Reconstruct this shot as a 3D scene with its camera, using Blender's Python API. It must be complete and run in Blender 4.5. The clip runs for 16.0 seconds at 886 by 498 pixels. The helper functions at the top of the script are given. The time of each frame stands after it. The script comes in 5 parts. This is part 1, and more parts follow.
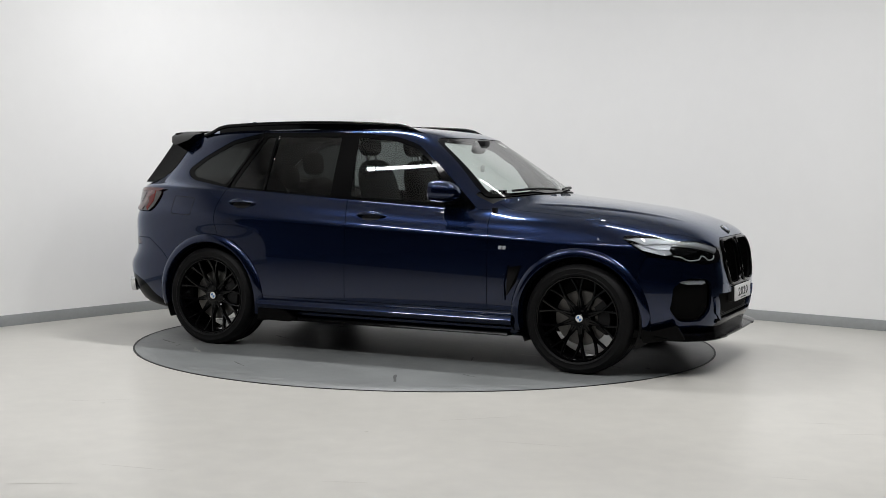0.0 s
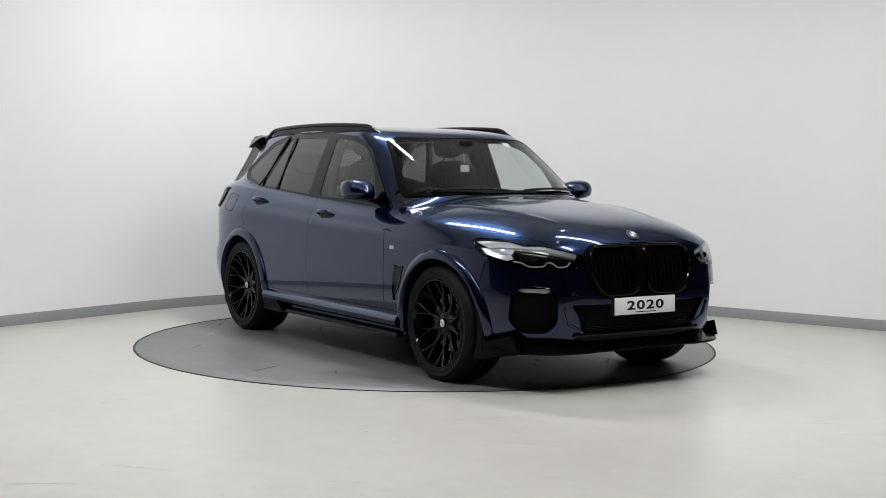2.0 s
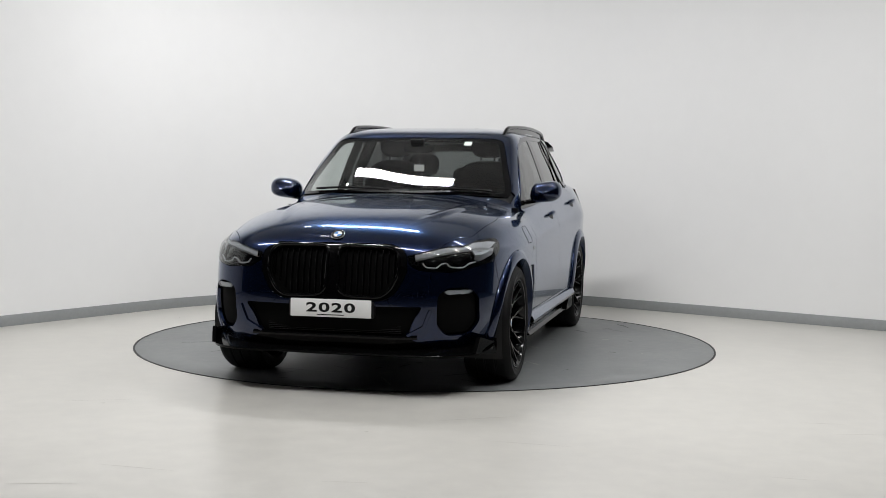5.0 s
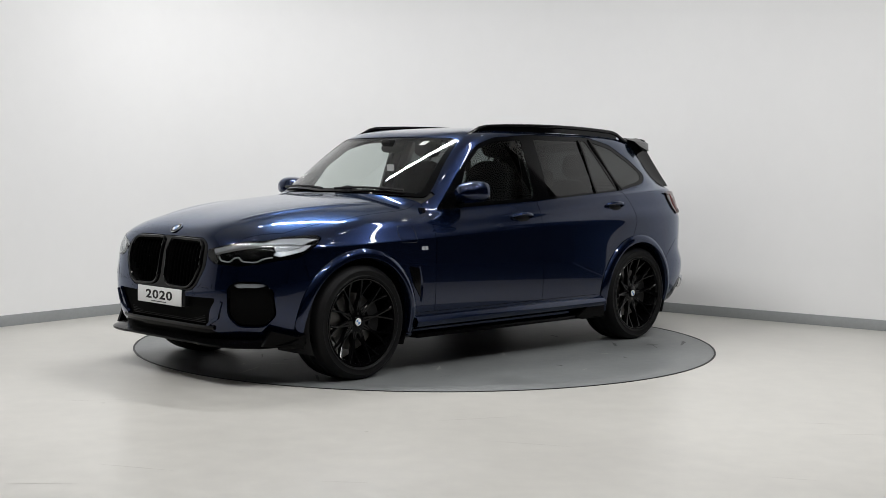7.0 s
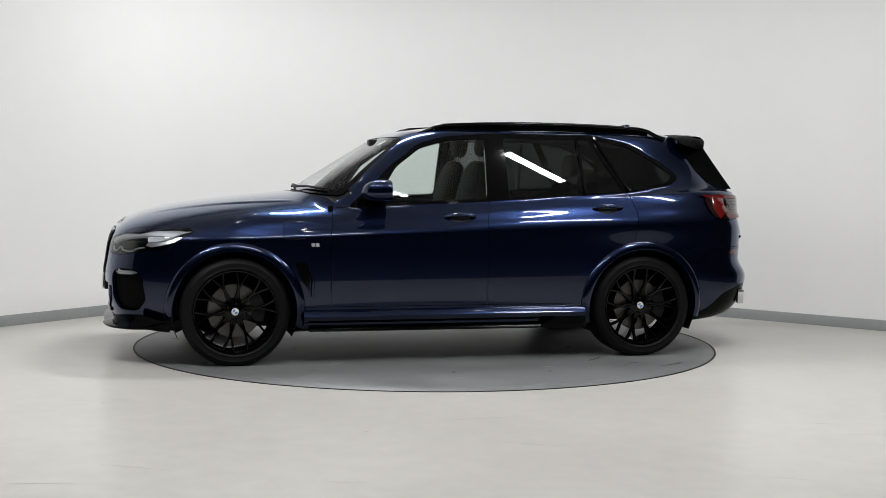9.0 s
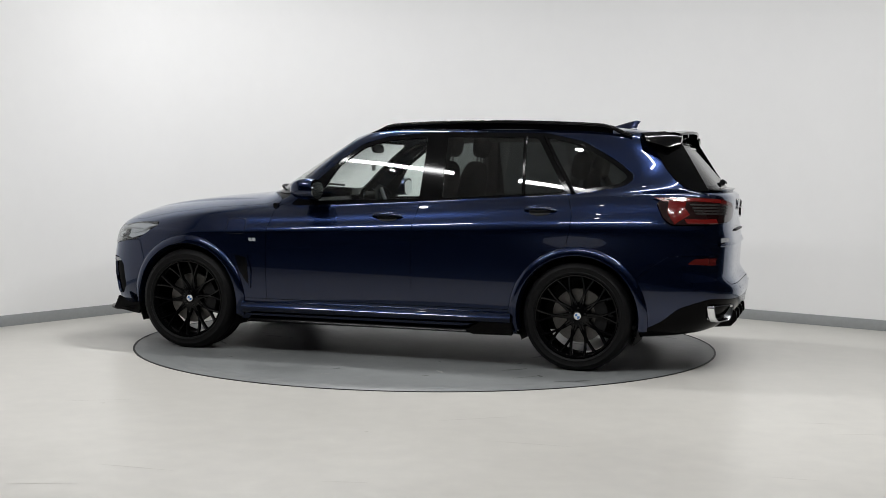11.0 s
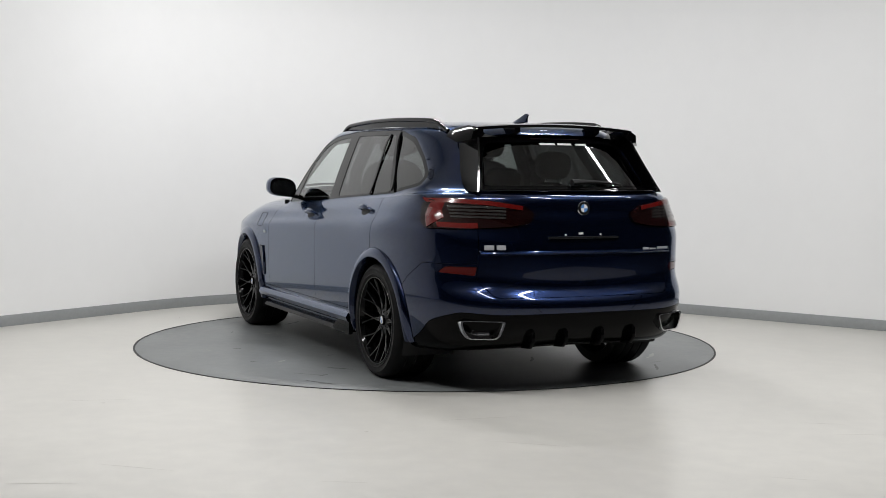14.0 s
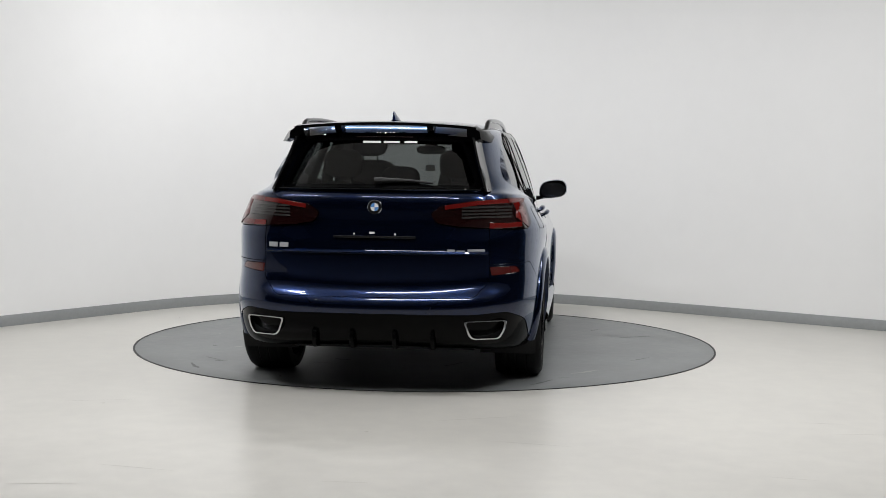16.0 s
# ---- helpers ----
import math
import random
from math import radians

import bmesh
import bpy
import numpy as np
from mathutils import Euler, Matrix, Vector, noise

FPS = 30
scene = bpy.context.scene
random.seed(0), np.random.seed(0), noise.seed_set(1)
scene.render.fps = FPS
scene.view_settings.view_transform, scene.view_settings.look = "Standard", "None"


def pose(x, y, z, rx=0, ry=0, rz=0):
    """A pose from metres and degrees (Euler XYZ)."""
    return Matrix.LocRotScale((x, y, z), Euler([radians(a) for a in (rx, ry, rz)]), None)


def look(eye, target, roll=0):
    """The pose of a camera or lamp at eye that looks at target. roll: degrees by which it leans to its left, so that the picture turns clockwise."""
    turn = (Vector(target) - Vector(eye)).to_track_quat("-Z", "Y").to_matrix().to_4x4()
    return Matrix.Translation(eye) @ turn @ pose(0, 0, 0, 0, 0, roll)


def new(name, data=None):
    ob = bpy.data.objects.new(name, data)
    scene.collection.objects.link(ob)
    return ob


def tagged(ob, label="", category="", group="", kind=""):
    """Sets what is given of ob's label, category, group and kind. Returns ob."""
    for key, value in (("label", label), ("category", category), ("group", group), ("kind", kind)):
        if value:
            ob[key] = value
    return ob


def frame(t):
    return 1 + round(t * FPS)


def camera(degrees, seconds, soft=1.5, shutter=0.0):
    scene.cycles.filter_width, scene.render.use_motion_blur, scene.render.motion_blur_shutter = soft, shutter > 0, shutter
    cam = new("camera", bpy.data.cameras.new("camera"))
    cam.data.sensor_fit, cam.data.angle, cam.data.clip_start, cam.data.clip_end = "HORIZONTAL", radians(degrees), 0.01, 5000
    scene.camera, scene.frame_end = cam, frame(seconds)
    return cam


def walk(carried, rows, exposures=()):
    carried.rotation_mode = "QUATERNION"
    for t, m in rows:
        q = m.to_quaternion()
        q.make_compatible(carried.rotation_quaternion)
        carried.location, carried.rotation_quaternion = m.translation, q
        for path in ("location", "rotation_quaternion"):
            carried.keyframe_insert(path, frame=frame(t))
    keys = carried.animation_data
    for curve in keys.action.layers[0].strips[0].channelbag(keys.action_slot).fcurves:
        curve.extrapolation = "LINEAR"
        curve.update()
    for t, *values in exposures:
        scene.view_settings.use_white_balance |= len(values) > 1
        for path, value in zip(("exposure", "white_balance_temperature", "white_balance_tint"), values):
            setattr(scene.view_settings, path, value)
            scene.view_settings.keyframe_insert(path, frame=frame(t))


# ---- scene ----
SECONDS = 16.0
EYE = (0.0, -9.916, 1.3825)
TABLE_RADIUS = 2.246

cam = camera(38.76, SECONDS, soft=0.6)
_yaw, _pitch = radians(-0.7565), radians(-3.728)
AIM = (EYE[0] - math.sin(_yaw) * math.cos(_pitch) * 10, EYE[1] + math.cos(_yaw) * math.cos(_pitch) * 10, EYE[2] + math.sin(_pitch) * 10)
walk(cam, [(0.0, look(EYE, AIM, 0.62)), (SECONDS, look(EYE, AIM, 0.62))], exposures=[(0.0, 0.0), (SECONDS, 0.0)])

# ---- light: dim surroundings, ceiling battens ----
world = bpy.data.worlds.new("world")
scene.world = world
world.use_nodes = True
world.node_tree.nodes["Background"].inputs[0].default_value = (0.02, 0.02, 0.022, 1)
world.node_tree.nodes["Background"].inputs[1].default_value = 0.2

CEILING = 4.3
BATTEN_TURN = -28.0
# middle of each batten, its length and watts
BATTENS = [(-0.62, 0.55, 1.6, 126), (2.75, -3.15, 1.3, 74), (-2.85, -3.05, 2.0, 84), (0.16, -4.60, 3.0, 88), (2.70, -1.13, 3.0, 64)]
SPOTS = [(-1.6, -1.6), (1.6, -1.6), (-1.6, 0.9), (1.6, 0.9), (0.0, -3.2), (-3.0, -3.4), (3.0, -3.4), (0.0, -5.4), (-2.4, -5.6), (2.4, -5.6)]


# ---- materials ----
def material(name, color, rough=0.5, metal=0.0, coat=0.0, grain=None, bump=0.0, bump_scale=200.0, ior=1.5, spec=0.5):
    m = bpy.data.materials.new(name)
    m.use_nodes = True
    nt = m.node_tree
    b = nt.nodes["Principled BSDF"]
    b.inputs["Base Color"].default_value = (*color, 1)
    b.inputs["Roughness"].default_value = rough
    b.inputs["Metallic"].default_value = metal
    b.inputs["Coat Weight"].default_value = coat
    b.inputs["Coat Roughness"].default_value = 0.02
    b.inputs["IOR"].default_value = ior
    b.inputs["Specular IOR Level"].default_value = spec
    tc = nt.nodes.new("ShaderNodeTexCoord")
    if grain:
        amount, scale, fine = grain
        big, small = nt.nodes.new("ShaderNodeTexNoise"), nt.nodes.new("ShaderNodeTexNoise")
        big.inputs["Scale"].default_value, small.inputs["Scale"].default_value = scale, fine
        big.inputs["Detail"].default_value, small.inputs["Detail"].default_value = 5, 3
        for n in (big, small):
            nt.links.new(tc.outputs["Object"], n.inputs["Vector"])
        add = nt.nodes.new("ShaderNodeMath")
        add.operation = "ADD"
        nt.links.new(big.outputs["Fac"], add.inputs[0])
        nt.links.new(small.outputs["Fac"], add.inputs[1])
        ramp = nt.nodes.new("ShaderNodeMapRange")
        ramp.inputs["From Min"].default_value, ramp.inputs["From Max"].default_value = 0.6, 1.4
        ramp.inputs["To Min"].default_value, ramp.inputs["To Max"].default_value = 1 - amount, 1 + amount
        nt.links.new(add.outputs[0], ramp.inputs["Value"])
        mul = nt.nodes.new("ShaderNodeVectorMath")
        mul.operation = "SCALE"
        mul.inputs[0].default_value = color
        nt.links.new(ramp.outputs[0], mul.inputs["Scale"])
        nt.links.new(mul.outputs[0], b.inputs["Base Color"])
        rr = nt.nodes.new("ShaderNodeMapRange")
        rr.inputs["To Min"].default_value, rr.inputs["To Max"].default_value = max(0.0, rough - 0.12 * amount * 4), min(1.0, rough + 0.12 * amount * 4)
        nt.links.new(small.outputs["Fac"], rr.inputs["Value"])
        nt.links.new(rr.outputs[0], b.inputs["Roughness"])
    if bump:
        n, bp = nt.nodes.new("ShaderNodeTexNoise"), nt.nodes.new("ShaderNodeBump")
        n.inputs["Scale"].default_value = bump_scale
        nt.links.new(tc.outputs["Object"], n.inputs["Vector"])
        bp.inputs["Strength"].default_value, bp.inputs["Distance"].default_value = bump, 0.002
        nt.links.new(n.outputs["Fac"], bp.inputs["Height"])
        nt.links.new(bp.outputs[0], b.inputs["Normal"])
    return m


def glass(name, tint, gloss_rough=0.0):
    """Thin glass: tinted pass-through with a Fresnel reflection."""
    m = bpy.data.materials.new(name)
    m.use_nodes = True
    nt = m.node_tree
    nt.nodes.clear()
    out, mix = nt.nodes.new("ShaderNodeOutputMaterial"), nt.nodes.new("ShaderNodeMixShader")
    tr, gl, lw = nt.nodes.new("ShaderNodeBsdfTransparent"), nt.nodes.new("ShaderNodeBsdfGlossy"), nt.nodes.new("ShaderNodeLayerWeight")
    lw.inputs["Blend"].default_value = 0.5
    power, fr = nt.nodes.new("ShaderNodeMath"), nt.nodes.new("ShaderNodeMath")
    power.operation, fr.operation = "POWER", "MULTIPLY_ADD"
    power.inputs[1].default_value, fr.inputs[1].default_value, fr.inputs[2].default_value = 4.0, 0.9, 0.06
    nt.links.new(lw.outputs["Facing"], power.inputs[0])
    nt.links.new(power.outputs[0], fr.inputs[0])
    tr.inputs[0].default_value = (*tint, 1)
    gl.inputs["Roughness"].default_value = gloss_rough
    nt.links.new(fr.outputs[0], mix.inputs[0])
    nt.links.new(tr.outputs[0], mix.inputs[1])
    nt.links.new(gl.outputs[0], mix.inputs[2])
    nt.links.new(mix.outputs[0], out.inputs[0])
    return m


def glow(name, color, strength):
    m = bpy.data.materials.new(name)
    m.use_nodes = True
    b = m.node_tree.nodes["Principled BSDF"]
    b.inputs["Base Color"].default_value = (*color, 1)
    b.inputs["Emission Color"].default_value = (*color, 1)
    b.inputs["Emission Strength"].default_value = strength
    return m


M_WALL = material("wall_paint", (0.80, 0.80, 0.795), 0.42, grain=(0.012, 0.5, 6.0), bump=0.04, bump_scale=60)
M_FLOOR = material("floor_resin", (0.50, 0.487, 0.452), 0.30, grain=(0.10, 0.8, 7.0), bump=0.05, bump_scale=40)
M_BASE = material("baseboard_grey", (0.24, 0.25, 0.25), 0.5, grain=(0.08, 2.0, 30.0))
M_DISC = material("turntable_grey", (0.155, 0.163, 0.162), 0.42, grain=(0.24, 1.6, 14.0), bump=0.1, bump_scale=120)
M_DARK = material("dark_backdrop", (0.03, 0.03, 0.032), 0.9, grain=(0.1, 1.0, 10.0))
M_CEIL = material("ceiling_paint", (0.72, 0.72, 0.715), 0.85, grain=(0.05, 1.0, 12.0))
M_PAINT = material("blue_metallic_paint", (0.0048, 0.0110, 0.040), 0.27, 0.9, coat=1.0)
_b = M_PAINT.node_tree.nodes["Principled BSDF"]
_b.inputs["Specular Tint"].default_value = (0.5, 0.6, 0.8, 1)
_b.inputs["Coat IOR"].default_value = 1.45
# fine metal flake in the base coat
_nt = M_PAINT.node_tree
_vor, _tc, _mr = _nt.nodes.new("ShaderNodeTexVoronoi"), _nt.nodes.new("ShaderNodeTexCoord"), _nt.nodes.new("ShaderNodeMapRange")
_vor.inputs["Scale"].default_value = 900.0
_nt.links.new(_tc.outputs["Object"], _vor.inputs["Vector"])
_mr.inputs["To Min"].default_value, _mr.inputs["To Max"].default_value = 0.17, 0.29
_nt.links.new(_vor.outputs["Color"], _mr.inputs["Value"])
_nt.links.new(_mr.outputs[0], _b.inputs["Roughness"])
M_BLACK = material("gloss_black", (0.0015, 0.0015, 0.0017), 0.07, spec=0.2)
M_SATIN = material("satin_black_plastic", (0.004, 0.004, 0.0045), 0.5, spec=0.25, bump=0.1, bump_scale=300)
M_RUBBER = material("tyre_rubber", (0.004, 0.004, 0.0043), 0.55, spec=0.15, grain=(0.2, 8.0, 60.0), bump=0.15, bump_scale=250)
M_RIM = material("gloss_black_rim", (0.0015, 0.0015, 0.0017), 0.10, ior=1.3)
M_DIFF = material("diffuser_black", (0.0015, 0.0015, 0.0016), 0.14, ior=1.15)
M_VOID = material("deep_black", (0.002, 0.002, 0.002), 0.8, spec=0.06)
M_STEEL = material("brake_steel", (0.14, 0.135, 0.13), 0.4, 1.0, grain=(0.2, 10.0, 80.0))
M_CHROME = material("chrome", (0.75, 0.76, 0.78), 0.08, 1.0)
M_SILVER = material("satin_silver", (0.55, 0.56, 0.58), 0.28, 1.0)
M_WHITE = material("white_plastic", (0.75, 0.75, 0.74), 0.4, grain=(0.03, 4.0, 50.0))
M_BLUE = material("light_blue_enamel", (0.10, 0.25, 0.55), 0.2)
M_INK = material("black_print", (0.004, 0.004, 0.0045), 0.45, spec=0.25)
M_RED = material("smoked_red_lens", (0.10, 0.006, 0.005), 0.15, coat=0.25)
M_REFLEX = material("dark_red_reflex", (0.07, 0.006, 0.005), 0.2, coat=0.5)
M_REDDARK = material("dark_smoked_lens", (0.008, 0.002, 0.002), 0.1, coat=0.4)
M_LENSGREY = material("grey_lens_ribs", (0.30, 0.31, 0.31), 0.3, coat=0.6)
M_RIB = material("smoked_lens_ribs", (0.026, 0.025, 0.024), 0.25, coat=0.6)
M_BLADE = material("silver_white_reflector", (0.42, 0.43, 0.45), 0.4, 0.25)
M_CABIN = material("black_cabin_leather", (0.0035, 0.0035, 0.0038), 0.6, ior=1.15, grain=(0.15, 5.0, 60.0), bump=0.15, bump_scale=180)
M_TRIM = material("grey_cabin_trim", (0.12, 0.12, 0.115), 0.6, grain=(0.08, 5.0, 60.0))
G_CLEAR = glass("clear_glass", (0.88, 0.91, 0.90))
G_SIDE = glass("green_side_glass", (0.84, 0.90, 0.87))
G_TINT = glass("privacy_glass", (0.13, 0.142, 0.142))
G_REAR = glass("dark_rear_glass", (0.14, 0.152, 0.15))
G_LAMP = glass("lamp_cover", (0.85, 0.87, 0.88))


# ---- mesh helpers ----
def to_mesh(name, bm, mat, smooth=True):
    me = bpy.data.meshes.new(name)
    bm.normal_update()
    bm.to_mesh(me)
    bm.free()
    if mat:
        me.materials.append(mat)
    if smooth:
        me.shade_smooth()
        me.set_sharp_from_angle(angle=radians(38))
    return me


def part(name, bm, mat, parent, label="", smooth=True):
    ob = new(name, to_mesh(name, bm, mat, smooth))
    ob.parent = parent
    if label:
        tagged(ob, label)
    return ob


def box(bm, cx, cy, cz, sx, sy, sz, rot=None, bevel=0.0):
    r = bmesh.ops.create_cube(bm, size=1.0)
    vs = r["verts"]
    bmesh.ops.scale(bm, vec=(sx, sy, sz), verts=vs)
    if bevel:
        es = list({e for v in vs for e in v.link_edges})
        res = bmesh.ops.bevel(bm, geom=es, offset=bevel, segments=2, affect="EDGES", profile=0.5)
        vs = list({v for f in res["faces"] for v in f.verts} | {v for v in vs if v.is_valid})
    m = Matrix.Translation((cx, cy, cz)) @ (rot.to_4x4() if rot else Matrix())
    bmesh.ops.transform(bm, matrix=m, verts=vs)
    return vs


def sheet(bm, grid, closed_u=False, closed_v=False):
    """Quads through a grid of points; returns the rows of vertices."""
    rows = [[bm.verts.new(p) for p in row] for row in grid]
    nu, nv = len(rows), len(rows[0])
    for i in range(nu if closed_u else nu - 1):
        for j in range(nv if closed_v else nv - 1):
            a, b, c, d = rows[i][j], rows[(i + 1) % nu][j], rows[(i + 1) % nu][(j + 1) % nv], rows[i][(j + 1) % nv]
            try:
                bm.faces.new((a, b, c, d))
            except ValueError:
                pass
    return rows


def lathe_y(bm, profile, segments=64, closed=False):
    """Turn (radius, y) points round the y axis."""
    grid = []
    for k in range(segments):
        a = 2 * math.pi * k / segments
        grid.append([(r * math.cos(a), y, r * math.sin(a)) for r, y in profile])
    return sheet(bm, grid, closed_u=True, closed_v=closed)


def prism(bm, outline, depth, axis=Vector((0, 0, 1))):
    """A solid from a flat outline (3D points) pushed along axis by depth."""
    top = [bm.verts.new(p) for p in outline]
    low = [bm.verts.new(Vector(p) - axis * depth) for p in outline]
    bm.faces.new(top)
    bm.faces.new(list(reversed(low)))
    n = len(top)
    for i in range(n):
        bm.faces.new((top[i], low[i], low[(i + 1) % n], top[(i + 1) % n]))


def tube(bm, pts, radius, segs=8, flat=1.0, cap=True):
    """A round bar along points; flat squeezes it upright."""
    pts = [Vector(p) for p in pts]
    rows = []
    for i, p in enumerate(pts):
        d = (pts[min(i + 1, len(pts) - 1)] - pts[max(i - 1, 0)]).normalized()
        side = d.cross(Vector((0, 0, 1)))
        side = side.normalized() if side.length > 1e-4 else Vector((0, 1, 0))
        up = side.cross(d)
        rad = radius[i] if isinstance(radius, (list, tuple)) else radius
        rows.append([p + side * rad * math.cos(2 * math.pi * k / segs) + up * rad * flat * math.sin(2 * math.pi * k / segs) for k in range(segs)])
    vr = sheet(bm, rows, closed_v=True)
    if cap:
        bm.faces.new(list(reversed(vr[0])))
        bm.faces.new(vr[-1])


# ---- the studio ----
WALL_R, WALL_C = 3.217, Vector((-0.046, 0.0175))
HEIGHT = CEILING


def wall_line():
    """Plan of the cove: straight, a wide bend, straight."""
    pts = []
    a0, a1 = radians(143.45), radians(51.5)
    start = WALL_C + Vector((math.cos(a0), math.sin(a0))) * WALL_R
    end = WALL_C + Vector((math.cos(a1), math.sin(a1))) * WALL_R
    d0, d1 = Vector((math.sin(a0), -math.cos(a0))), Vector((math.sin(a1), -math.cos(a1)))
    pts.append(start - d0 * 7.4)
    for k in range(25):
        pts.append(start - d0 * 0.02 * (25 - k))
    for k in range(49):
        a = a0 + (a1 - a0) * k / 48
        pts.append(WALL_C + Vector((math.cos(a), math.sin(a))) * WALL_R)
    pts.append(end + d1 * 1.75)
    pts.append(end + d1 * 3.5)
    return pts


def outward(pts, i):
    d = (pts[min(i + 1, len(pts) - 1)] - pts[max(i - 1, 0)]).normalized()
    return Vector((-d.y, d.x))


def build_studio():
    pts = wall_line()
    bm = bmesh.new()
    grid = []
    for i, p in enumerate(pts):
        o = p + outward(pts, i) * 0.15
        grid.append([(p.x, p.y, -0.02), (p.x, p.y, HEIGHT), (o.x, o.y, HEIGHT), (o.x, o.y, -0.02)])
    sheet(bm, grid, closed_v=True)
    bmesh.ops.recalc_face_normals(bm, faces=bm.faces)
    tagged(new("wall_curved", to_mesh("wall_curved", bm, M_WALL)), "plain white painted studio wall with a rounded corner", "wall", kind="structure")
    bm = bmesh.new()
    grid = []
    for i, p in enumerate(pts):
        n = outward(pts, i)
        a, b = p - n * 0.014, p + n * 0.01
        c = p - n * 0.010
        grid.append([(a.x, a.y, 0.0), (a.x, a.y, 0.088), (c.x, c.y, 0.094), (b.x, b.y, 0.094), (b.x, b.y, 0.0)])
    sheet(bm, grid, closed_v=True)
    bmesh.ops.recalc_face_normals(bm, faces=bm.faces)
    tagged(new("baseboard", to_mesh("baseboard", bm, M_BASE)), "grey skirting strip along the foot of the white wall", "baseboard", kind="structure")
    # floor with a round well for the turntable
    bm = bmesh.new()
    rings = [TABLE_RADIUS + 0.006, 2.3, 2.6, 3.2, 4.5, 7.0, 14.0]
    grid = [[(TABLE_RADIUS * 1.0 * math.cos(a) + 0.006 * math.cos(a), (TABLE_RADIUS + 0.006) * math.sin(a), -0.05)] + [(r * math.cos(a), r * math.sin(a), 0.0) for r in rings] for a in [2 * math.pi * k / 160 for k in range(160)]]
    sheet(bm, grid, closed_u=True)
    bmesh.ops.recalc_face_normals(bm, faces=bm.faces)
    tagged(new("floor", to_mesh("floor", bm, M_FLOOR)), "pale cream polished resin floor with faint scuffs", "floor", kind="structure")
    bm = bmesh.new()
    box(bm, 0, -9.32, 0.004, 19, 8.7, 0.008)
    tagged(new("floor_dark", to_mesh("floor_dark", bm, M_DARK, False)), "dark matt floor covering in the back of the hall", "floor", kind="structure")
    # dark end of the hall behind the camera and the ceiling
    bm = bmesh.new()
    box(bm, 0, -13.6, CEILING / 2, 20, 0.2, CEILING)
    tagged(new("wall_back", to_mesh("wall_back", bm, M_DARK, False)), "dark plain wall behind the camera", "wall", kind="structure")
    for nm, x, y, sx, sy in (("wall_west", -9.0, -7.8, .2, 11.4), ("wall_east", 9.0, -6.5, .2, 14.0), ("wall_return", 6.8, .52, 4.3, .15)):
        bm = bmesh.new()
        box(bm, x, y, CEILING / 2, sx, sy, CEILING)
        tagged(new(nm, to_mesh(nm, bm, M_DARK, False)), "dark plain side wall of the hall", "wall", kind="structure")
    bm = bmesh.new()
    box(bm, 7.0, -2.95, 0.004, 4.0, 6.7, 0.008)
    tagged(new("floor_side", to_mesh("floor_side", bm, M_DARK, False)), "dark matt floor covering beside the studio", "floor", kind="structure")
    bm = bmesh.new()
    box(bm, 0, -4.0, CEILING + 0.1, 20, 20, 0.2)
    tagged(new("ceiling", to_mesh("ceiling", bm, M_CEIL, False)), "plain white ceiling over the studio", "ceiling", kind="structure")


def build_battens():
    turn = BATTEN_TURN
    for x, y, length, power in BATTENS:
        data = bpy.data.lights.new("batten_light", "AREA")
        data.shape, data.size, data.size_y, data.energy, data.color = "RECTANGLE", length, 0.13, power, (0.99, 0.99, 1.0)
        lamp = new("batten_light", data)
        lamp.matrix_world = pose(x, y, CEILING - 0.28, 0, 0, turn)
        bm = bmesh.new()
        box(bm, 0, 0, 0.035, length + 0.06, 0.16, 0.06, bevel=0.008)
        for k in (-1, 1):
            box(bm, k * length * 0.35, 0, 0.16, 0.02, 0.02, 0.22)
        ob = tagged(new("ceiling_batten", to_mesh("ceiling_batten", bm, M_WHITE)), "long white linear light hung from the ceiling", "lamp", group="ceiling battens")
        ob.matrix_world = pose(x, y, CEILING - 0.27, 0, 0, turn)


def build_spots():
    lit = glow("spot_glow", (1.0, 0.98, 0.95), 55.0)
    for x, y in SPOTS:
        bm = bmesh.new()
        bmesh.ops.create_cone(bm, cap_ends=True, segments=20, radius1=.055, radius2=.05, depth=.14)
        ob = tagged(new("ceiling_spot", to_mesh("ceiling_spot", bm, M_WHITE)), "small white round ceiling spotlight", "lamp", group="ceiling spots")
        ob.matrix_world = pose(x, y, CEILING - .07)
        bm = bmesh.new()
        bmesh.ops.create_circle(bm, cap_ends=True, segments=20, radius=.052)
        lens = part("lens", bm, lit, ob, "glowing lens", False)
        lens.location = (0, 0, -.073)


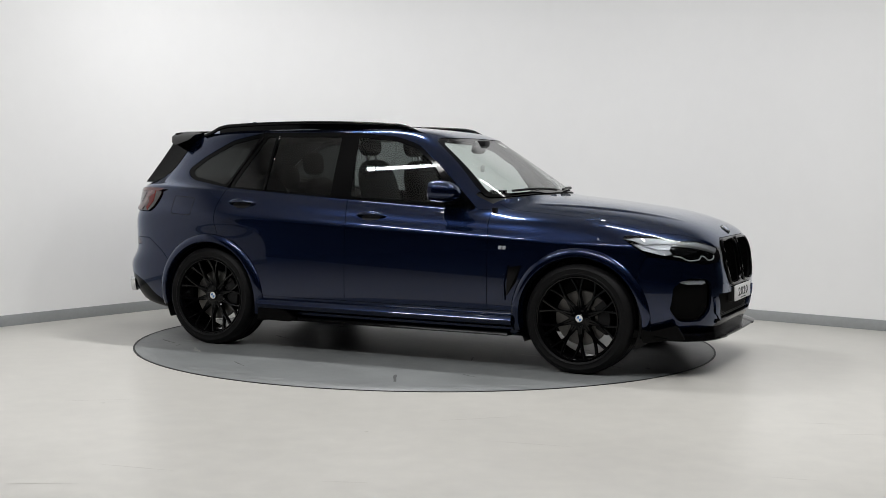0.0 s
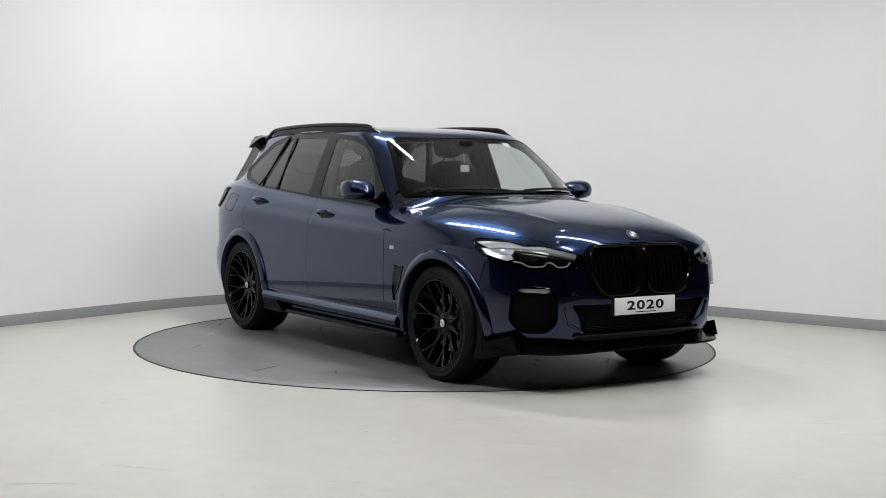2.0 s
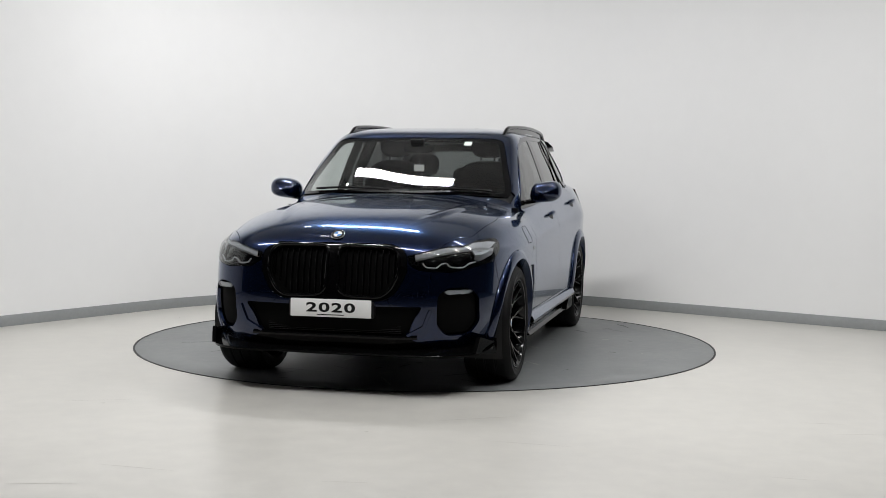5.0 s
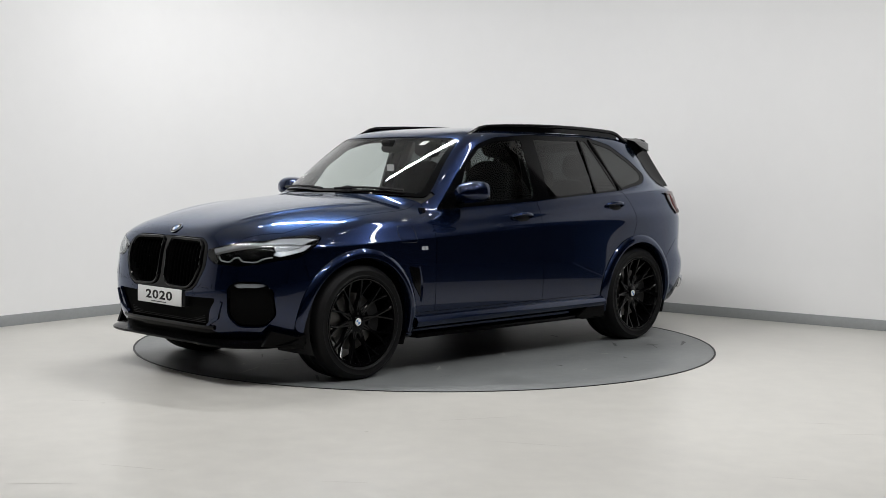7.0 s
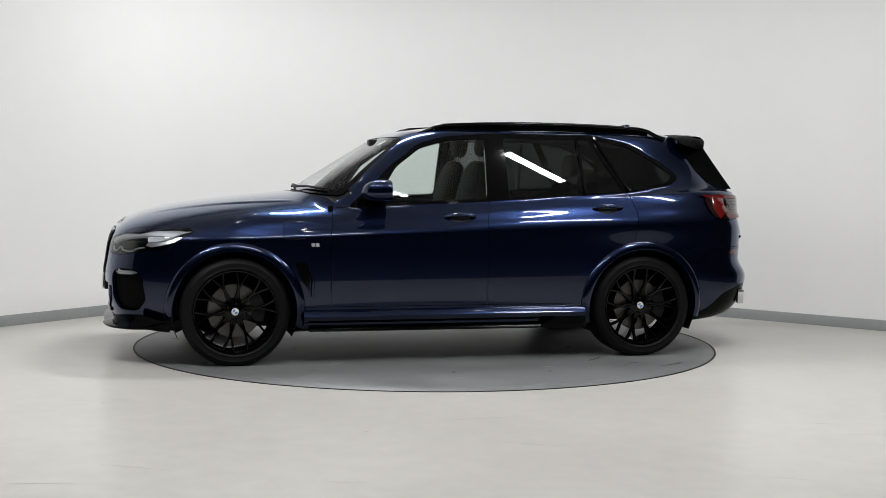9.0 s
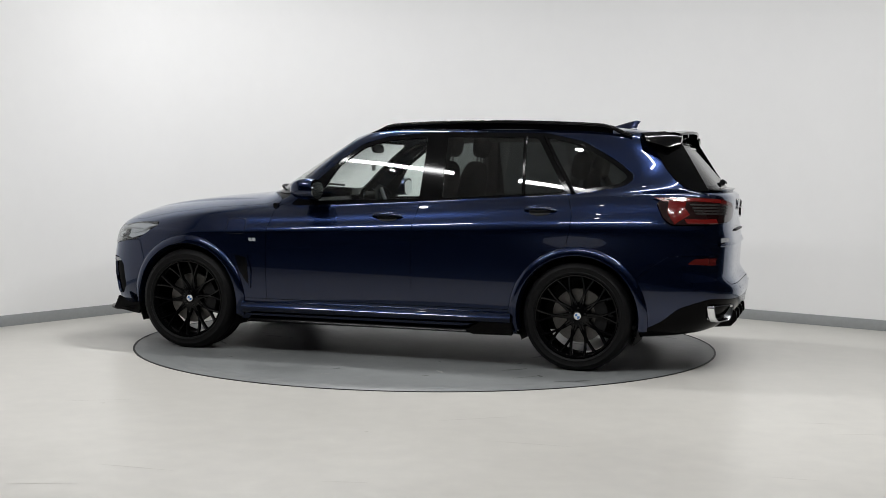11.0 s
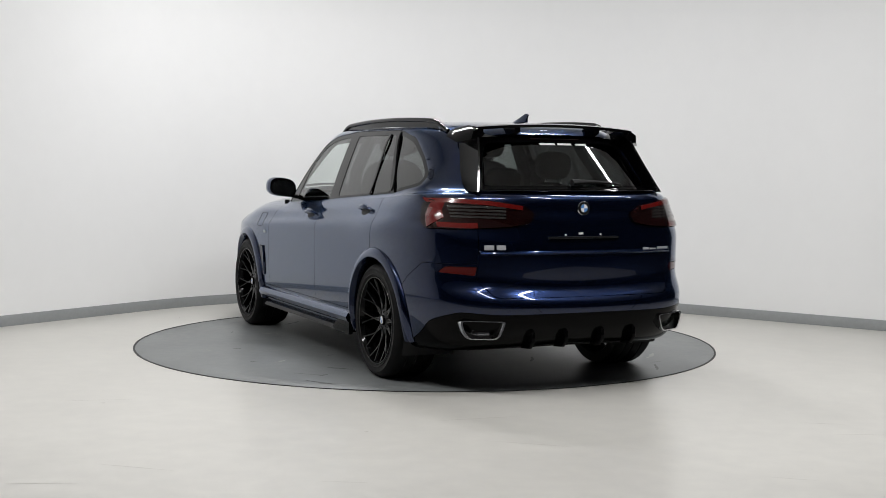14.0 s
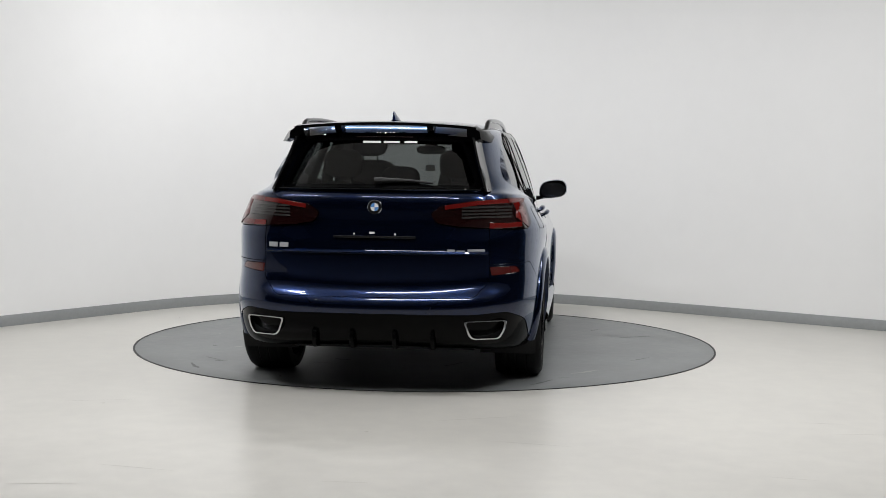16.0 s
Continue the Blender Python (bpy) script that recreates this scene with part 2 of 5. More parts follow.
def build_turntable():
    bm = bmesh.new()
    prof = [(0.0, 0.0), (0.4, 0.0), (0.9, 0.0), (1.5, 0.0), (2.0, 0.0), (TABLE_RADIUS - 0.008, 0.0), (TABLE_RADIUS - 0.004, -0.003), (TABLE_RADIUS - 0.004, -0.05)]
    grid = [[(r * math.cos(a), r * math.sin(a), z) for r, z in prof[1:]] for a in [2 * math.pi * k / 160 for k in range(160)]]
    rows = sheet(bm, grid, closed_u=True)
    bm.faces.new([r[0] for r in rows])
    bmesh.ops.recalc_face_normals(bm, faces=bm.faces)
    table = tagged(new("turntable", None), "round grey rotating car turntable set flush in the floor", "turntable")
    top = part("deck", bm, M_DISC, table)
    if top.data.polygons[len(top.data.polygons) - 1].normal.z < 0:
        top.data.flip_normals()
    bm = bmesh.new()
    lathe = [(TABLE_RADIUS - 0.008, 0.003), (TABLE_RADIUS + 0.005, 0.003), (TABLE_RADIUS + 0.005, -0.03), (TABLE_RADIUS - 0.008, -0.03)]
    sheet(bm, [[(r * math.cos(a), r * math.sin(a), z) for r, z in lathe] for a in [2 * math.pi * k / 160 for k in range(160)]], closed_u=True, closed_v=True)
    bmesh.ops.recalc_face_normals(bm, faces=bm.faces)
    part("rim_seal", bm, M_INK, table, "thin black rubber edge seal")
    # scuffs: pale chalky strokes and dark rubbed patches
    rng = random.Random(5)
    chalk = material("chalk_scuff", (0.34, 0.34, 0.33), 0.7, grain=(0.2, 12.0, 90.0))
    smear = material("dark_scuff", (0.055, 0.057, 0.058), 0.5, grain=(0.2, 12.0, 90.0))
    for k in range(44):
        a, r = rng.uniform(0, 6.283), math.sqrt(rng.uniform(.1, 1)) * 2.05
        length, width = rng.uniform(.05, .30), rng.uniform(.006, .022)
        turn = rng.uniform(0, 3.14)
        m = pose(r * math.cos(a), r * math.sin(a), 0.0008 + .0001 * (k % 5), 0, 0, math.degrees(turn))
        bm = bmesh.new()
        n = 9
        up = [(length * (i / (n - 1) - .5), width * (.3 + rng.random()) * math.sin(math.pi * (i + .4) / n)) for i in range(n)]
        dn = [(x, -width * (.3 + rng.random()) * .7) for x, _ in reversed(up)]
        bm.faces.new([bm.verts.new(m @ Vector((x, y + .03 * length * math.sin(6 * x), 0))) for x, y in up + dn])
        bmesh.ops.triangulate(bm, faces=bm.faces)
        for f in bm.faces:
            if f.normal.z < 0:
                f.normal_flip()
        part("scuff_mark", bm, chalk if k % 3 == 0 else smear, table, "pale chalky scuff" if k % 3 == 0 else "dark rubbed scuff", False)
    return table


def build_floor_marks():
    """Faint drag marks and specks on the resin."""
    rng = random.Random(11)
    tone = material("faint_floor_mark", (0.40, 0.385, 0.35), 0.4, grain=(0.1, 10.0, 70.0))
    under = bpy.data.objects["floor"]
    for k in range(16):
        x, y = rng.uniform(-3.2, 3.2), rng.uniform(-4.6, -2.5)
        if math.hypot(x, y) < TABLE_RADIUS + .3:
            continue
        length, width = (rng.uniform(.15, .5), .004) if k % 4 else (.03, .012)
        m = pose(x, y, .0008, 0, 0, rng.uniform(-25, 25))
        bm = bmesh.new()
        n = 9
        edge = [(length * (i / (n - 1) - .5), width * math.sin(math.pi * (i + .5) / n) * rng.uniform(.5, 1)) for i in range(n)]
        bm.faces.new([bm.verts.new(m @ Vector((u, w + .04 * length * math.sin(5 * u), 0))) for u, w in [(u, -w) for u, w in edge] + edge[::-1]])
        bmesh.ops.triangulate(bm, faces=bm.faces)
        part("scuff_mark", bm, tone, under, "faint grey drag mark", False)


build_studio()
build_floor_marks()
build_battens()
build_spots()
turntable = build_turntable()


# ---- the car: one smooth body surface in (s, v) ----
# s: 0 front centre .. 1 front of flank .. 2 rear of flank .. 3 rear centre; v: level, sill to roof.
# level: front x, z; flank y, z; rear x, z; straight run of the flank from x to x; squareness front, rear; rise of the flank towards the rear
LEVELS = np.array([
    (2.16, 0.215, 0.85, 0.215, -2.12, 0.26, 0.5, -1.1, 3.6, 3.6, 0),
    (2.3, 0.26, 0.935, 0.245, -2.37, 0.285, 0.5, -1.1, 4, 4, 0),
    (2.34, 0.37, 0.966, 0.35, -2.47, 0.36, 0.5, -1.1, 4.5, 4.2, 0),
    (2.365, 0.5, 0.982, 0.48, -2.525, 0.455, 0.5, -1.1, 4.6, 4.2, 0),
    (2.37, 0.61, 0.987, 0.6, -2.54, 0.555, 0.5, -1.1, 4.6, 4.2, 0.002),
    (2.355, 0.73, 0.988, 0.72, -2.468, 0.655, 0.5, -1.1, 4.6, 4.2, 0.006),
    (2.335, 0.84, 0.988, 0.83, -2.474, 0.75, 0.5, -1.1, 4.6, 4.2, 0.015),
    (2.29, 0.925, 0.988, 0.92, -2.478, 0.86, 0.5, -1.1, 4.6, 4.2, 0.03),
    (2.2, 0.995, 0.977, 0.965, -2.466, 0.96, 0.5, -1.1, 4.6, 4.1, 0.04),
    (1.97, 1.07, 0.951, 1.01, -2.457, 1.05, 0.5, -1.1, 5, 4, 0.05),
    (1.53, 1.137, 0.926, 1.06, -2.464, 1.13, 0.4, -1.1, 5, 3.9, 0.055),
    (1.15, 1.175, 0.898, 1.1, -2.455, 1.2, 0.3, -1.1, 4.6, 3.8, 0.06),
    (1.01, 1.19, 0.875, 1.135, -2.37, 1.25, 0.2, -1.1, 4.4, 3.6, 0.06),
    (0.69, 1.38, 0.798, 1.37, -2.25, 1.4, 0, -1.1, 4.4, 3.6, 0.03),
    (0.32, 1.6, 0.711, 1.595, -2.09, 1.575, -0.15, -1.1, 4.4, 3.6, 0.01),
    (0.17, 1.652, 0.638, 1.655, -1.98, 1.64, -0.25, -1.1, 3.8, 3.2, 0),
    (-0.2, 1.688, 0.38, 1.692, -1.6, 1.684, -0.45, -1.1, 2.6, 2.6, 0),
    (-0.6, 1.702, 0, 1.702, -1.2, 1.702, -0.7, -1.1, 2, 2, 0)])
TOP = len(LEVELS) - 1


def smooth_levels():
    """Dense table of the levels, monotone between them and gently rounded."""
    k = 40
    vs = np.linspace(0, TOP, TOP * k + 1)
    out = np.empty((len(vs), LEVELS.shape[1]))
    for c in range(LEVELS.shape[1]):
        y = LEVELS[:, c]
        d = np.diff(y)
        m = np.zeros(len(y))
        m[0], m[-1] = d[0], d[-1]
        for i in range(1, len(y) - 1):
            m[i] = 0 if d[i - 1] * d[i] <= 0 else 2 * d[i - 1] * d[i] / (d[i - 1] + d[i])
        i = np.minimum(vs.astype(int), TOP - 1)
        t = vs - i
        out[:, c] = (2 * t**3 - 3 * t**2 + 1) * y[i] + (t**3 - 2 * t**2 + t) * m[i] + (3 * t**2 - 2 * t**3) * y[i + 1] + (t**3 - t**2) * m[i + 1]
    w = np.exp(-0.5 * (np.arange(-24, 25) / 10.0) ** 2)
    w /= w.sum()
    for c in range(out.shape[1]):
        pad = np.concatenate([2 * out[0, c] - out[24:0:-1, c], out[:, c], 2 * out[-1, c] - out[-2:-26:-1, c]])
        out[:, c] = np.convolve(pad, w, "valid")
    return vs, out


LV, LT = smooth_levels()


def ease(a, b, t):
    t = np.clip((np.asarray(t, float) - a) / (b - a), 0, 1)
    return t * t * (3 - 2 * t)


def body(s, v):
    """Points of the left half of the body."""
    s, v = np.asarray(s, float), np.clip(np.asarray(v, float), 0, TOP)
    xf, zf, ys, zs, xr, zr, af, ar, nf, nr, rise = [np.interp(v, LV, LT[:, c]) for c in range(11)]
    ys = np.maximum(ys, 0)
    front, rear = s < 1, s > 2
    ang = np.where(front, s, np.where(rear, 3 - s, 1.0)) * (math.pi / 2)
    n = np.where(front, nf, nr)
    c, q = np.cos(ang), np.sin(ang)
    k = (np.abs(c) ** n + np.abs(q) ** n) ** (-1 / n)
    cx, qy = c * k, q * k
    x = np.where(front, af + (xf - af) * cx, np.where(rear, ar + (xr - ar) * cx, af + (ar - af) * (s - 1)))
    flank = zs - rise * (x + 0.3)
    w = np.where(front, qy**3, qy**2)
    z = np.where(front, zf * (1 - w) + flank * w, np.where(rear, zr * (1 - w) + flank * w, flank))
    # fuller shoulders of the bonnet, a narrower cabin towards the tail, haunches over the rear wheels
    z = z + 0.055 * ease(7.8, 10.0, v) * (1 - ease(10.8, 12.4, v)) * ease(0.6, 1.5, x) * (1 - ease(1.6, 2.35, x)) * w
    y = ys * qy * (1 - 0.085 * ease(11.3, 13, v) * (1 - ease(15, 17, v)) * ease(0.4, 2.1, -x) ** 1.3)
    y = y + 0.014 * np.exp(-((x + 1.5) / 0.42) ** 2 - ((z - 0.97) / 0.11) ** 2) * qy
    return np.stack([x, y, z], -1)


def normal(s, v):
    e = 2e-3
    a = body(np.clip(s + e, 0, 3), v) - body(np.clip(s - e, 0, 3), v)
    b = body(s, np.clip(v + 0.02, 0, TOP)) - body(s, np.clip(v - 0.02, 0, TOP))
    n = np.cross(a, b)
    s = np.asarray(s)
    n = np.where(((s <= 0) | (s >= 3))[..., None], n * np.array([1, 0, 1]), n)
    return n / np.maximum(np.linalg.norm(n, axis=-1, keepdims=True), 1e-12)


GS, GV = np.meshgrid(np.linspace(0, 3, 199), np.linspace(0, TOP, 171), indexing="ij")
GP = body(GS, GV)
GN = normal(GS, GV)


def locate(pts, view):
    """(s, v) of the body points seen at flat coordinates in a view: side (x, z), front or rear (y, z), top (x, y)."""
    ax = {"side": (0, 2), "front": (1, 2), "rear": (1, 2), "top": (0, 1)}[view]
    ms, mv, mp = seen_from(view, ax)
    pts = np.array(pts, float)
    pick = [int(np.argmin(((mp - p) ** 2).sum(1))) for p in pts]
    s, v = ms[pick].copy(), mv[pick].copy()
    s0, v0 = s.copy(), v.copy()
    ax = list(ax)
    for _ in range(8):
        b0 = body(s, v)[:, ax]
        es, ev = np.where(s > 2.99, -1e-3, 1e-3), np.where(v > TOP - .01, -1e-3, 1e-3)
        js = (body(s + es, v)[:, ax] - b0) / es[:, None]
        jv = (body(s, v + ev)[:, ax] - b0) / ev[:, None]
        det = js[:, 0] * jv[:, 1] - js[:, 1] * jv[:, 0]
        det = np.where(np.abs(det) < 1e-9, 1e-9, det)
        r = pts - b0
        ds = (r[:, 0] * jv[:, 1] - r[:, 1] * jv[:, 0]) / det
        dv = (js[:, 0] * r[:, 1] - js[:, 1] * r[:, 0]) / det
        s, v = np.clip(s + np.clip(ds, -.05, .05), 0, 3), np.clip(v + np.clip(dv, -.3, .3), 0, TOP)
    bad = np.hypot(*(body(s, v)[:, ax] - pts).T) > 0.03
    s, v = np.where(bad, s0, s), np.where(bad, v0, v)
    return list(zip(s.tolist(), v.tolist()))


SEEN = {}


def seen_from(view, ax):
    if view in SEEN:
        return SEEN[view]
    mask = {"side": (GN[..., 1] > 0.12) & (GS > 0.25) & (GS < 2.8), "front": (GN[..., 0] > 0.1) & (GS <= 1.0), "rear": (GN[..., 0] < -0.1) & (GS >= 2.0), "top": GN[..., 2] > 0.1}[view]
    SEEN[view] = (GS[mask], GV[mask], GP[mask][:, ax])
    return SEEN[view]


def dense(poly, step=0.03, closed=True):
    out = []
    n = len(poly)
    for i in range(n if closed else n - 1):
        a, b = np.array(poly[i], float), np.array(poly[(i + 1) % n], float)
        k = max(1, int(np.linalg.norm(b - a) / step))
        out += [tuple(a + (b - a) * j / k) for j in range(k)]
    if not closed:
        out.append(tuple(poly[-1]))
    return out


def rounded(poly, r=0.04, k=4, closed=True):
    """Round the corners of a polygon."""
    out = []
    n = len(poly)
    for i in range(n):
        p = np.array(poly[i], float)
        if not closed and i in (0, n - 1):
            out.append(tuple(p))
            continue
        a, b = np.array(poly[i - 1], float), np.array(poly[(i + 1) % n], float)
        da, db = a - p, b - p
        ra = min(r, np.linalg.norm(da) * 0.45)
        rb = min(r, np.linalg.norm(db) * 0.45)
        p0, p1 = p + da / np.linalg.norm(da) * ra, p + db / np.linalg.norm(db) * rb
        for j in range(k + 1):
            t = j / k
            out.append(tuple((1 - t) ** 2 * p0 + 2 * t * (1 - t) * p + t * t * p1))
    return out


def inside(px, py, poly):
    poly = np.array(poly)
    res = np.zeros(px.shape, bool)
    j = len(poly) - 1
    for i in range(len(poly)):
        xi, yi, xj, yj = *poly[i], *poly[j]
        if yi != yj:
            res ^= ((yi > py) != (yj > py)) & (px < (xj - xi) * (py - yi) / (yj - yi) + xi)
        j = i
    return res


def circle(cx, cz, r, n=48):
    return [(cx + r * math.cos(2 * math.pi * k / n), cz + r * math.sin(2 * math.pi * k / n)) for k in range(n)]


AXLE, HUB_Z, TYRE_R = 1.4875, 0.372, 0.378
ARCH = 0.428

# window band and cuts of the flank, as (x, z)
DLO = rounded([(.70, 1.085), (.36, 1.40), (.17, 1.545), (-.02, 1.600), (-.42, 1.632), (-1.18, 1.630), (-1.46, 1.572), (-1.70, 1.44), (-1.845, 1.33), (-1.775, 1.262), (-1.41, 1.205), (-.33, 1.137)], .05)
WIN_FRONT = rounded([(.50, 1.125), (.335, 1.385), (.155, 1.52), (-.03, 1.572), (-.33, 1.596), (-.315, 1.155)], .03)
WIN_REAR = rounded([(-.485, 1.163), (-.475, 1.600), (-1.135, 1.598), (-1.37, 1.215)], .025)
WIN_QUARTER = rounded([(-1.20, 1.597), (-1.45, 1.543), (-1.67, 1.425), (-1.79, 1.335), (-1.75, 1.285), (-1.435, 1.228)], .035)
DOOR_FRONT = [(.83, .40), (.832, .90), (.80, 1.09), (.70, 1.086), (.36, 1.40), (.17, 1.545), (-.02, 1.600), (-.42, 1.632), (-.40, 1.40), (-.325, 1.10), (-.295, .96), (-.30, .40)]
DOOR_REAR = [(-.30, .40), (-.295, .96), (-.325, 1.10), (-.40, 1.40), (-.42, 1.632), (-1.18, 1.630), (-1.38, 1.25), (-1.44, 1.07), (-1.435, .96), (-1.405, .84), (-1.25, .80), (-1.09, .62), (-1.03, .42), (-1.03, .40)]
SILL = [(1.08, .10), (1.08, .40), (-1.05, .40), (-1.05, .10)]
WING = [(.83, .40), (.832, .90), (.80, 1.09), (.75, 1.30), (2.30, 1.30), (2.30, .93), (1.92, .80), (1.87, .62), (1.87, .40)]
BUMPER_F = [(1.87, .10), (1.87, .62), (1.93, .80), (2.00, .80), (2.16, .90), (2.60, .935), (2.60, .10)]
HOOD = [(2.60, -.2), (2.60, .44), (2.20, .66), (1.98, .775), (1.5, .825), (1.0, .80), (.82, .765), (.93, .60), (1.02, .30), (1.045, -.2)]
COWL = [(1.045, -.2), (1.02, .30), (.93, .60), (.79, .79), (.66, .80), (.80, .60), (.90, .30), (.93, -.2)]
SCREEN = rounded([(-.3, 1.205), (.35, 1.198), (.62, 1.184), (.785, 1.170), (.765, 1.26), (.640, 1.573), (.57, 1.594), (-.3, 1.606)], .03)
SCREEN_CLEAR = rounded([(-.3, 1.226), (.35, 1.220), (.61, 1.206), (.745, 1.195), (.728, 1.26), (.612, 1.556), (.55, 1.576), (-.3, 1.588)], .03)
HEADLIGHT = rounded([(.45, .848), (.62, .893), (.80, .935), (1.1, .97), (1.1, .80), (.88, .80), (.78, .768), (.70, .755), (.53, .765), (.47, .80)], .025)
HEAD_SIDE = rounded([(2.6, .90), (2.12, .91), (1.90, .955), (1.80, .952), (1.765, .925), (1.84, .875), (1.93, .82), (2.05, .765), (2.6, .70)], .02)
KIDNEY = rounded([(.035, .885), (.06, .905), (.36, .900), (.405, .86), (.41, .74), (.36, .64), (.30, .60), (.09, .605), (.04, .64)], .04)
GRILLE_BAND = rounded([(-.3, .918), (.37, .918), (.452, .87), (.462, .75), (.39, .62), (.32, .580), (-.3, .580)], .04)
LOW_INTAKE = rounded([(-.3, .545), (.27, .545), (.56, .55), (.50, .47), (.46, .36), (-.3, .35)], .03)
CORNER_INTAKE = rounded([(.645, .625), (.70, .662), (.80, .662), (.85, .61), (.85, .45), (.80, .375), (.68, .375), (.635, .44)], .03)
FOG = rounded([(.675, .638), (.70, .654), (.80, .654), (.835, .638), (.80, .622), (.70, .620)], .010)
VALANCE = [(-.3, .352), (.47, .352), (.60, .30), (.60, .12), (-.3, .12)]
TAILGATE = rounded([(-.3, 1.72), (.53, 1.72), (.55, 1.56), (.655, 1.25), (.685, 1.0), (.69, .70), (.60, .60), (-.3, .595)], .03)
REAR_GLASS = rounded([(-.3, 1.595), (.50, 1.58), (.535, 1.53), (.628, 1.262), (.605, 1.245), (-.3, 1.245)], .03)
REAR_CLEAR = rounded([(-.3, 1.550), (.465, 1.538), (.50, 1.50), (.583, 1.285), (.563, 1.272), (-.3, 1.272)], .03)
TAILLIGHT = rounded([(.335, 1.10), (.40, 1.150), (.60, 1.182), (.80, 1.195), (1.2, 1.195), (1.2, 1.0), (.80, 1.008), (.50, 1.022), (.37, 1.045)], .02)
TAIL_SIDE = rounded([(-2.00, 1.155), (-2.06, 1.19), (-2.8, 1.21), (-2.8, .98), (-2.11, 1.005), (-2.05, 1.05)], .03)
BUMPER_R = [(-1.87, .10), (-1.87, .62), (-1.95, .70), (-2.10, .80), (-2.70, .80), (-2.70, .10)]
REFLECTOR = rounded([(.69, .785), (.84, .785), (.87, .745), (.70, .73)], .012)
DIFFUSER = rounded([(-.3, .50), (.60, .50), (.80, .515), (.90, .46), (.92, .30), (.95, .1), (-.3, .1)], .04)

# name, view, outline, smallest and largest s
REGIONS = [
    ("sill", "side", SILL, .5, 2.6), ("wing", "side", WING, .3, 1.6), ("bumper_front", "side", BUMPER_F, 0, 1.0), ("hood", "top", HOOD, 0, 1.3),
    ("cowl", "top", COWL, 0, 1.4), ("screen_border", "front", SCREEN, 0, .98), ("windscreen", "front", SCREEN_CLEAR, 0, .98),
    ("door_front", "side", DOOR_FRONT, .6, 2.2), ("door_rear", "side", DOOR_REAR, .9, 2.6),
    ("dlo", "side", DLO, .55, 2.8), ("win_front", "side", WIN_FRONT, .55, 2.2), ("win_rear", "side", WIN_REAR, .9, 2.6), ("win_quarter", "side", WIN_QUARTER, 1.5, 2.8),
    ("bumper_rear", "side", BUMPER_R, 2.0, 3), ("tailgate", "rear", TAILGATE, 2.3, 3), ("rear_border", "rear", REAR_GLASS, 2.3, 3), ("rear_glass", "rear", REAR_CLEAR, 2.3, 3),
    ("grille_band", "front", GRILLE_BAND, 0, .6), ("kidney", "front", KIDNEY, 0, .6), ("low_intake", "front", LOW_INTAKE, 0, .8), ("corner_intake", "front", CORNER_INTAKE, 0, .9),
    ("valance", "front", VALANCE, 0, .8), ("fog", "front", FOG, 0, .9), ("headlight", "side", HEAD_SIDE, .2, 1.0, "front", HEADLIGHT),
    ("diffuser", "rear", DIFFUSER, 2.2, 3), ("reflector", "rear", REFLECTOR, 2.2, 3),
    ("taillight", "side", TAIL_SIDE, 2.0, 3.0, "rear", TAILLIGHT),
    ("arch_front", "side", circle(AXLE, HUB_Z, ARCH), .3, 2), ("arch_rear", "side", circle(-AXLE, HUB_Z, ARCH), 1, 2.9),
]


def triangulate():
    from mathutils.geometry import delaunay_2d_cdt
    verts, edges = [], []
    SX, SV = 1.0, 0.08
    near = set()

    def cell(s, v):
        return (int(s / .012), int(v / .12))

    outlines = []
    for name, view, poly, s0, s1, *more in REGIONS:
        outlines.append((view, poly))
        if more:
            outlines.append((more[0], more[1]))
    for view, poly in outlines:
        loc = locate(dense(poly, .022), view)
        n = len(loc)
        base = len(verts)
        for s, v in loc:
            verts.append(Vector((s * SX, v * SV)))
            near.add(cell(s, v))
        for i in range(n):
            j = (i + 1) % n
            a, b = loc[i], loc[j]
            if abs(a[0] - b[0]) < .12 and abs(a[1] - b[1]) < 1.4:
                edges.append((base + i, base + j))
    ss = np.concatenate([np.linspace(0, 1, 61), np.linspace(1, 2, 45)[1:], np.linspace(2, 3, 61)[1:]])
    steps = [0]
    for k in range(TOP):
        m = max(4, int(np.linalg.norm(np.diff(body([.3, 1.5, 2.7], [k + .01] * 3)[:, 1:], axis=0)) * 0 + np.max(np.linalg.norm(body(np.array([0, 1.5, 3]), np.full(3, k + 1.0)) - body(np.array([0, 1.5, 3]), np.full(3, float(k))), axis=1)) / .035))
        steps += [k + (i + 1) / m for i in range(m)]
    for i, s in enumerate(ss):
        for j, v in enumerate(steps):
            border = i in (0, len(ss) - 1) or j in (0, len(steps) - 1)
            if not border and cell(s, v) in near:
                continue
            verts.append(Vector((s * SX, v * SV)))
    co, _, faces, *_ = delaunay_2d_cdt(verts, edges, [], 0, 1e-5)
    sv = np.array([(c.x / SX, c.y / SV) for c in co])
    return np.clip(sv[:, 0], 0, 3), np.clip(sv[:, 1], 0, TOP), np.array([f[:3] for f in faces])


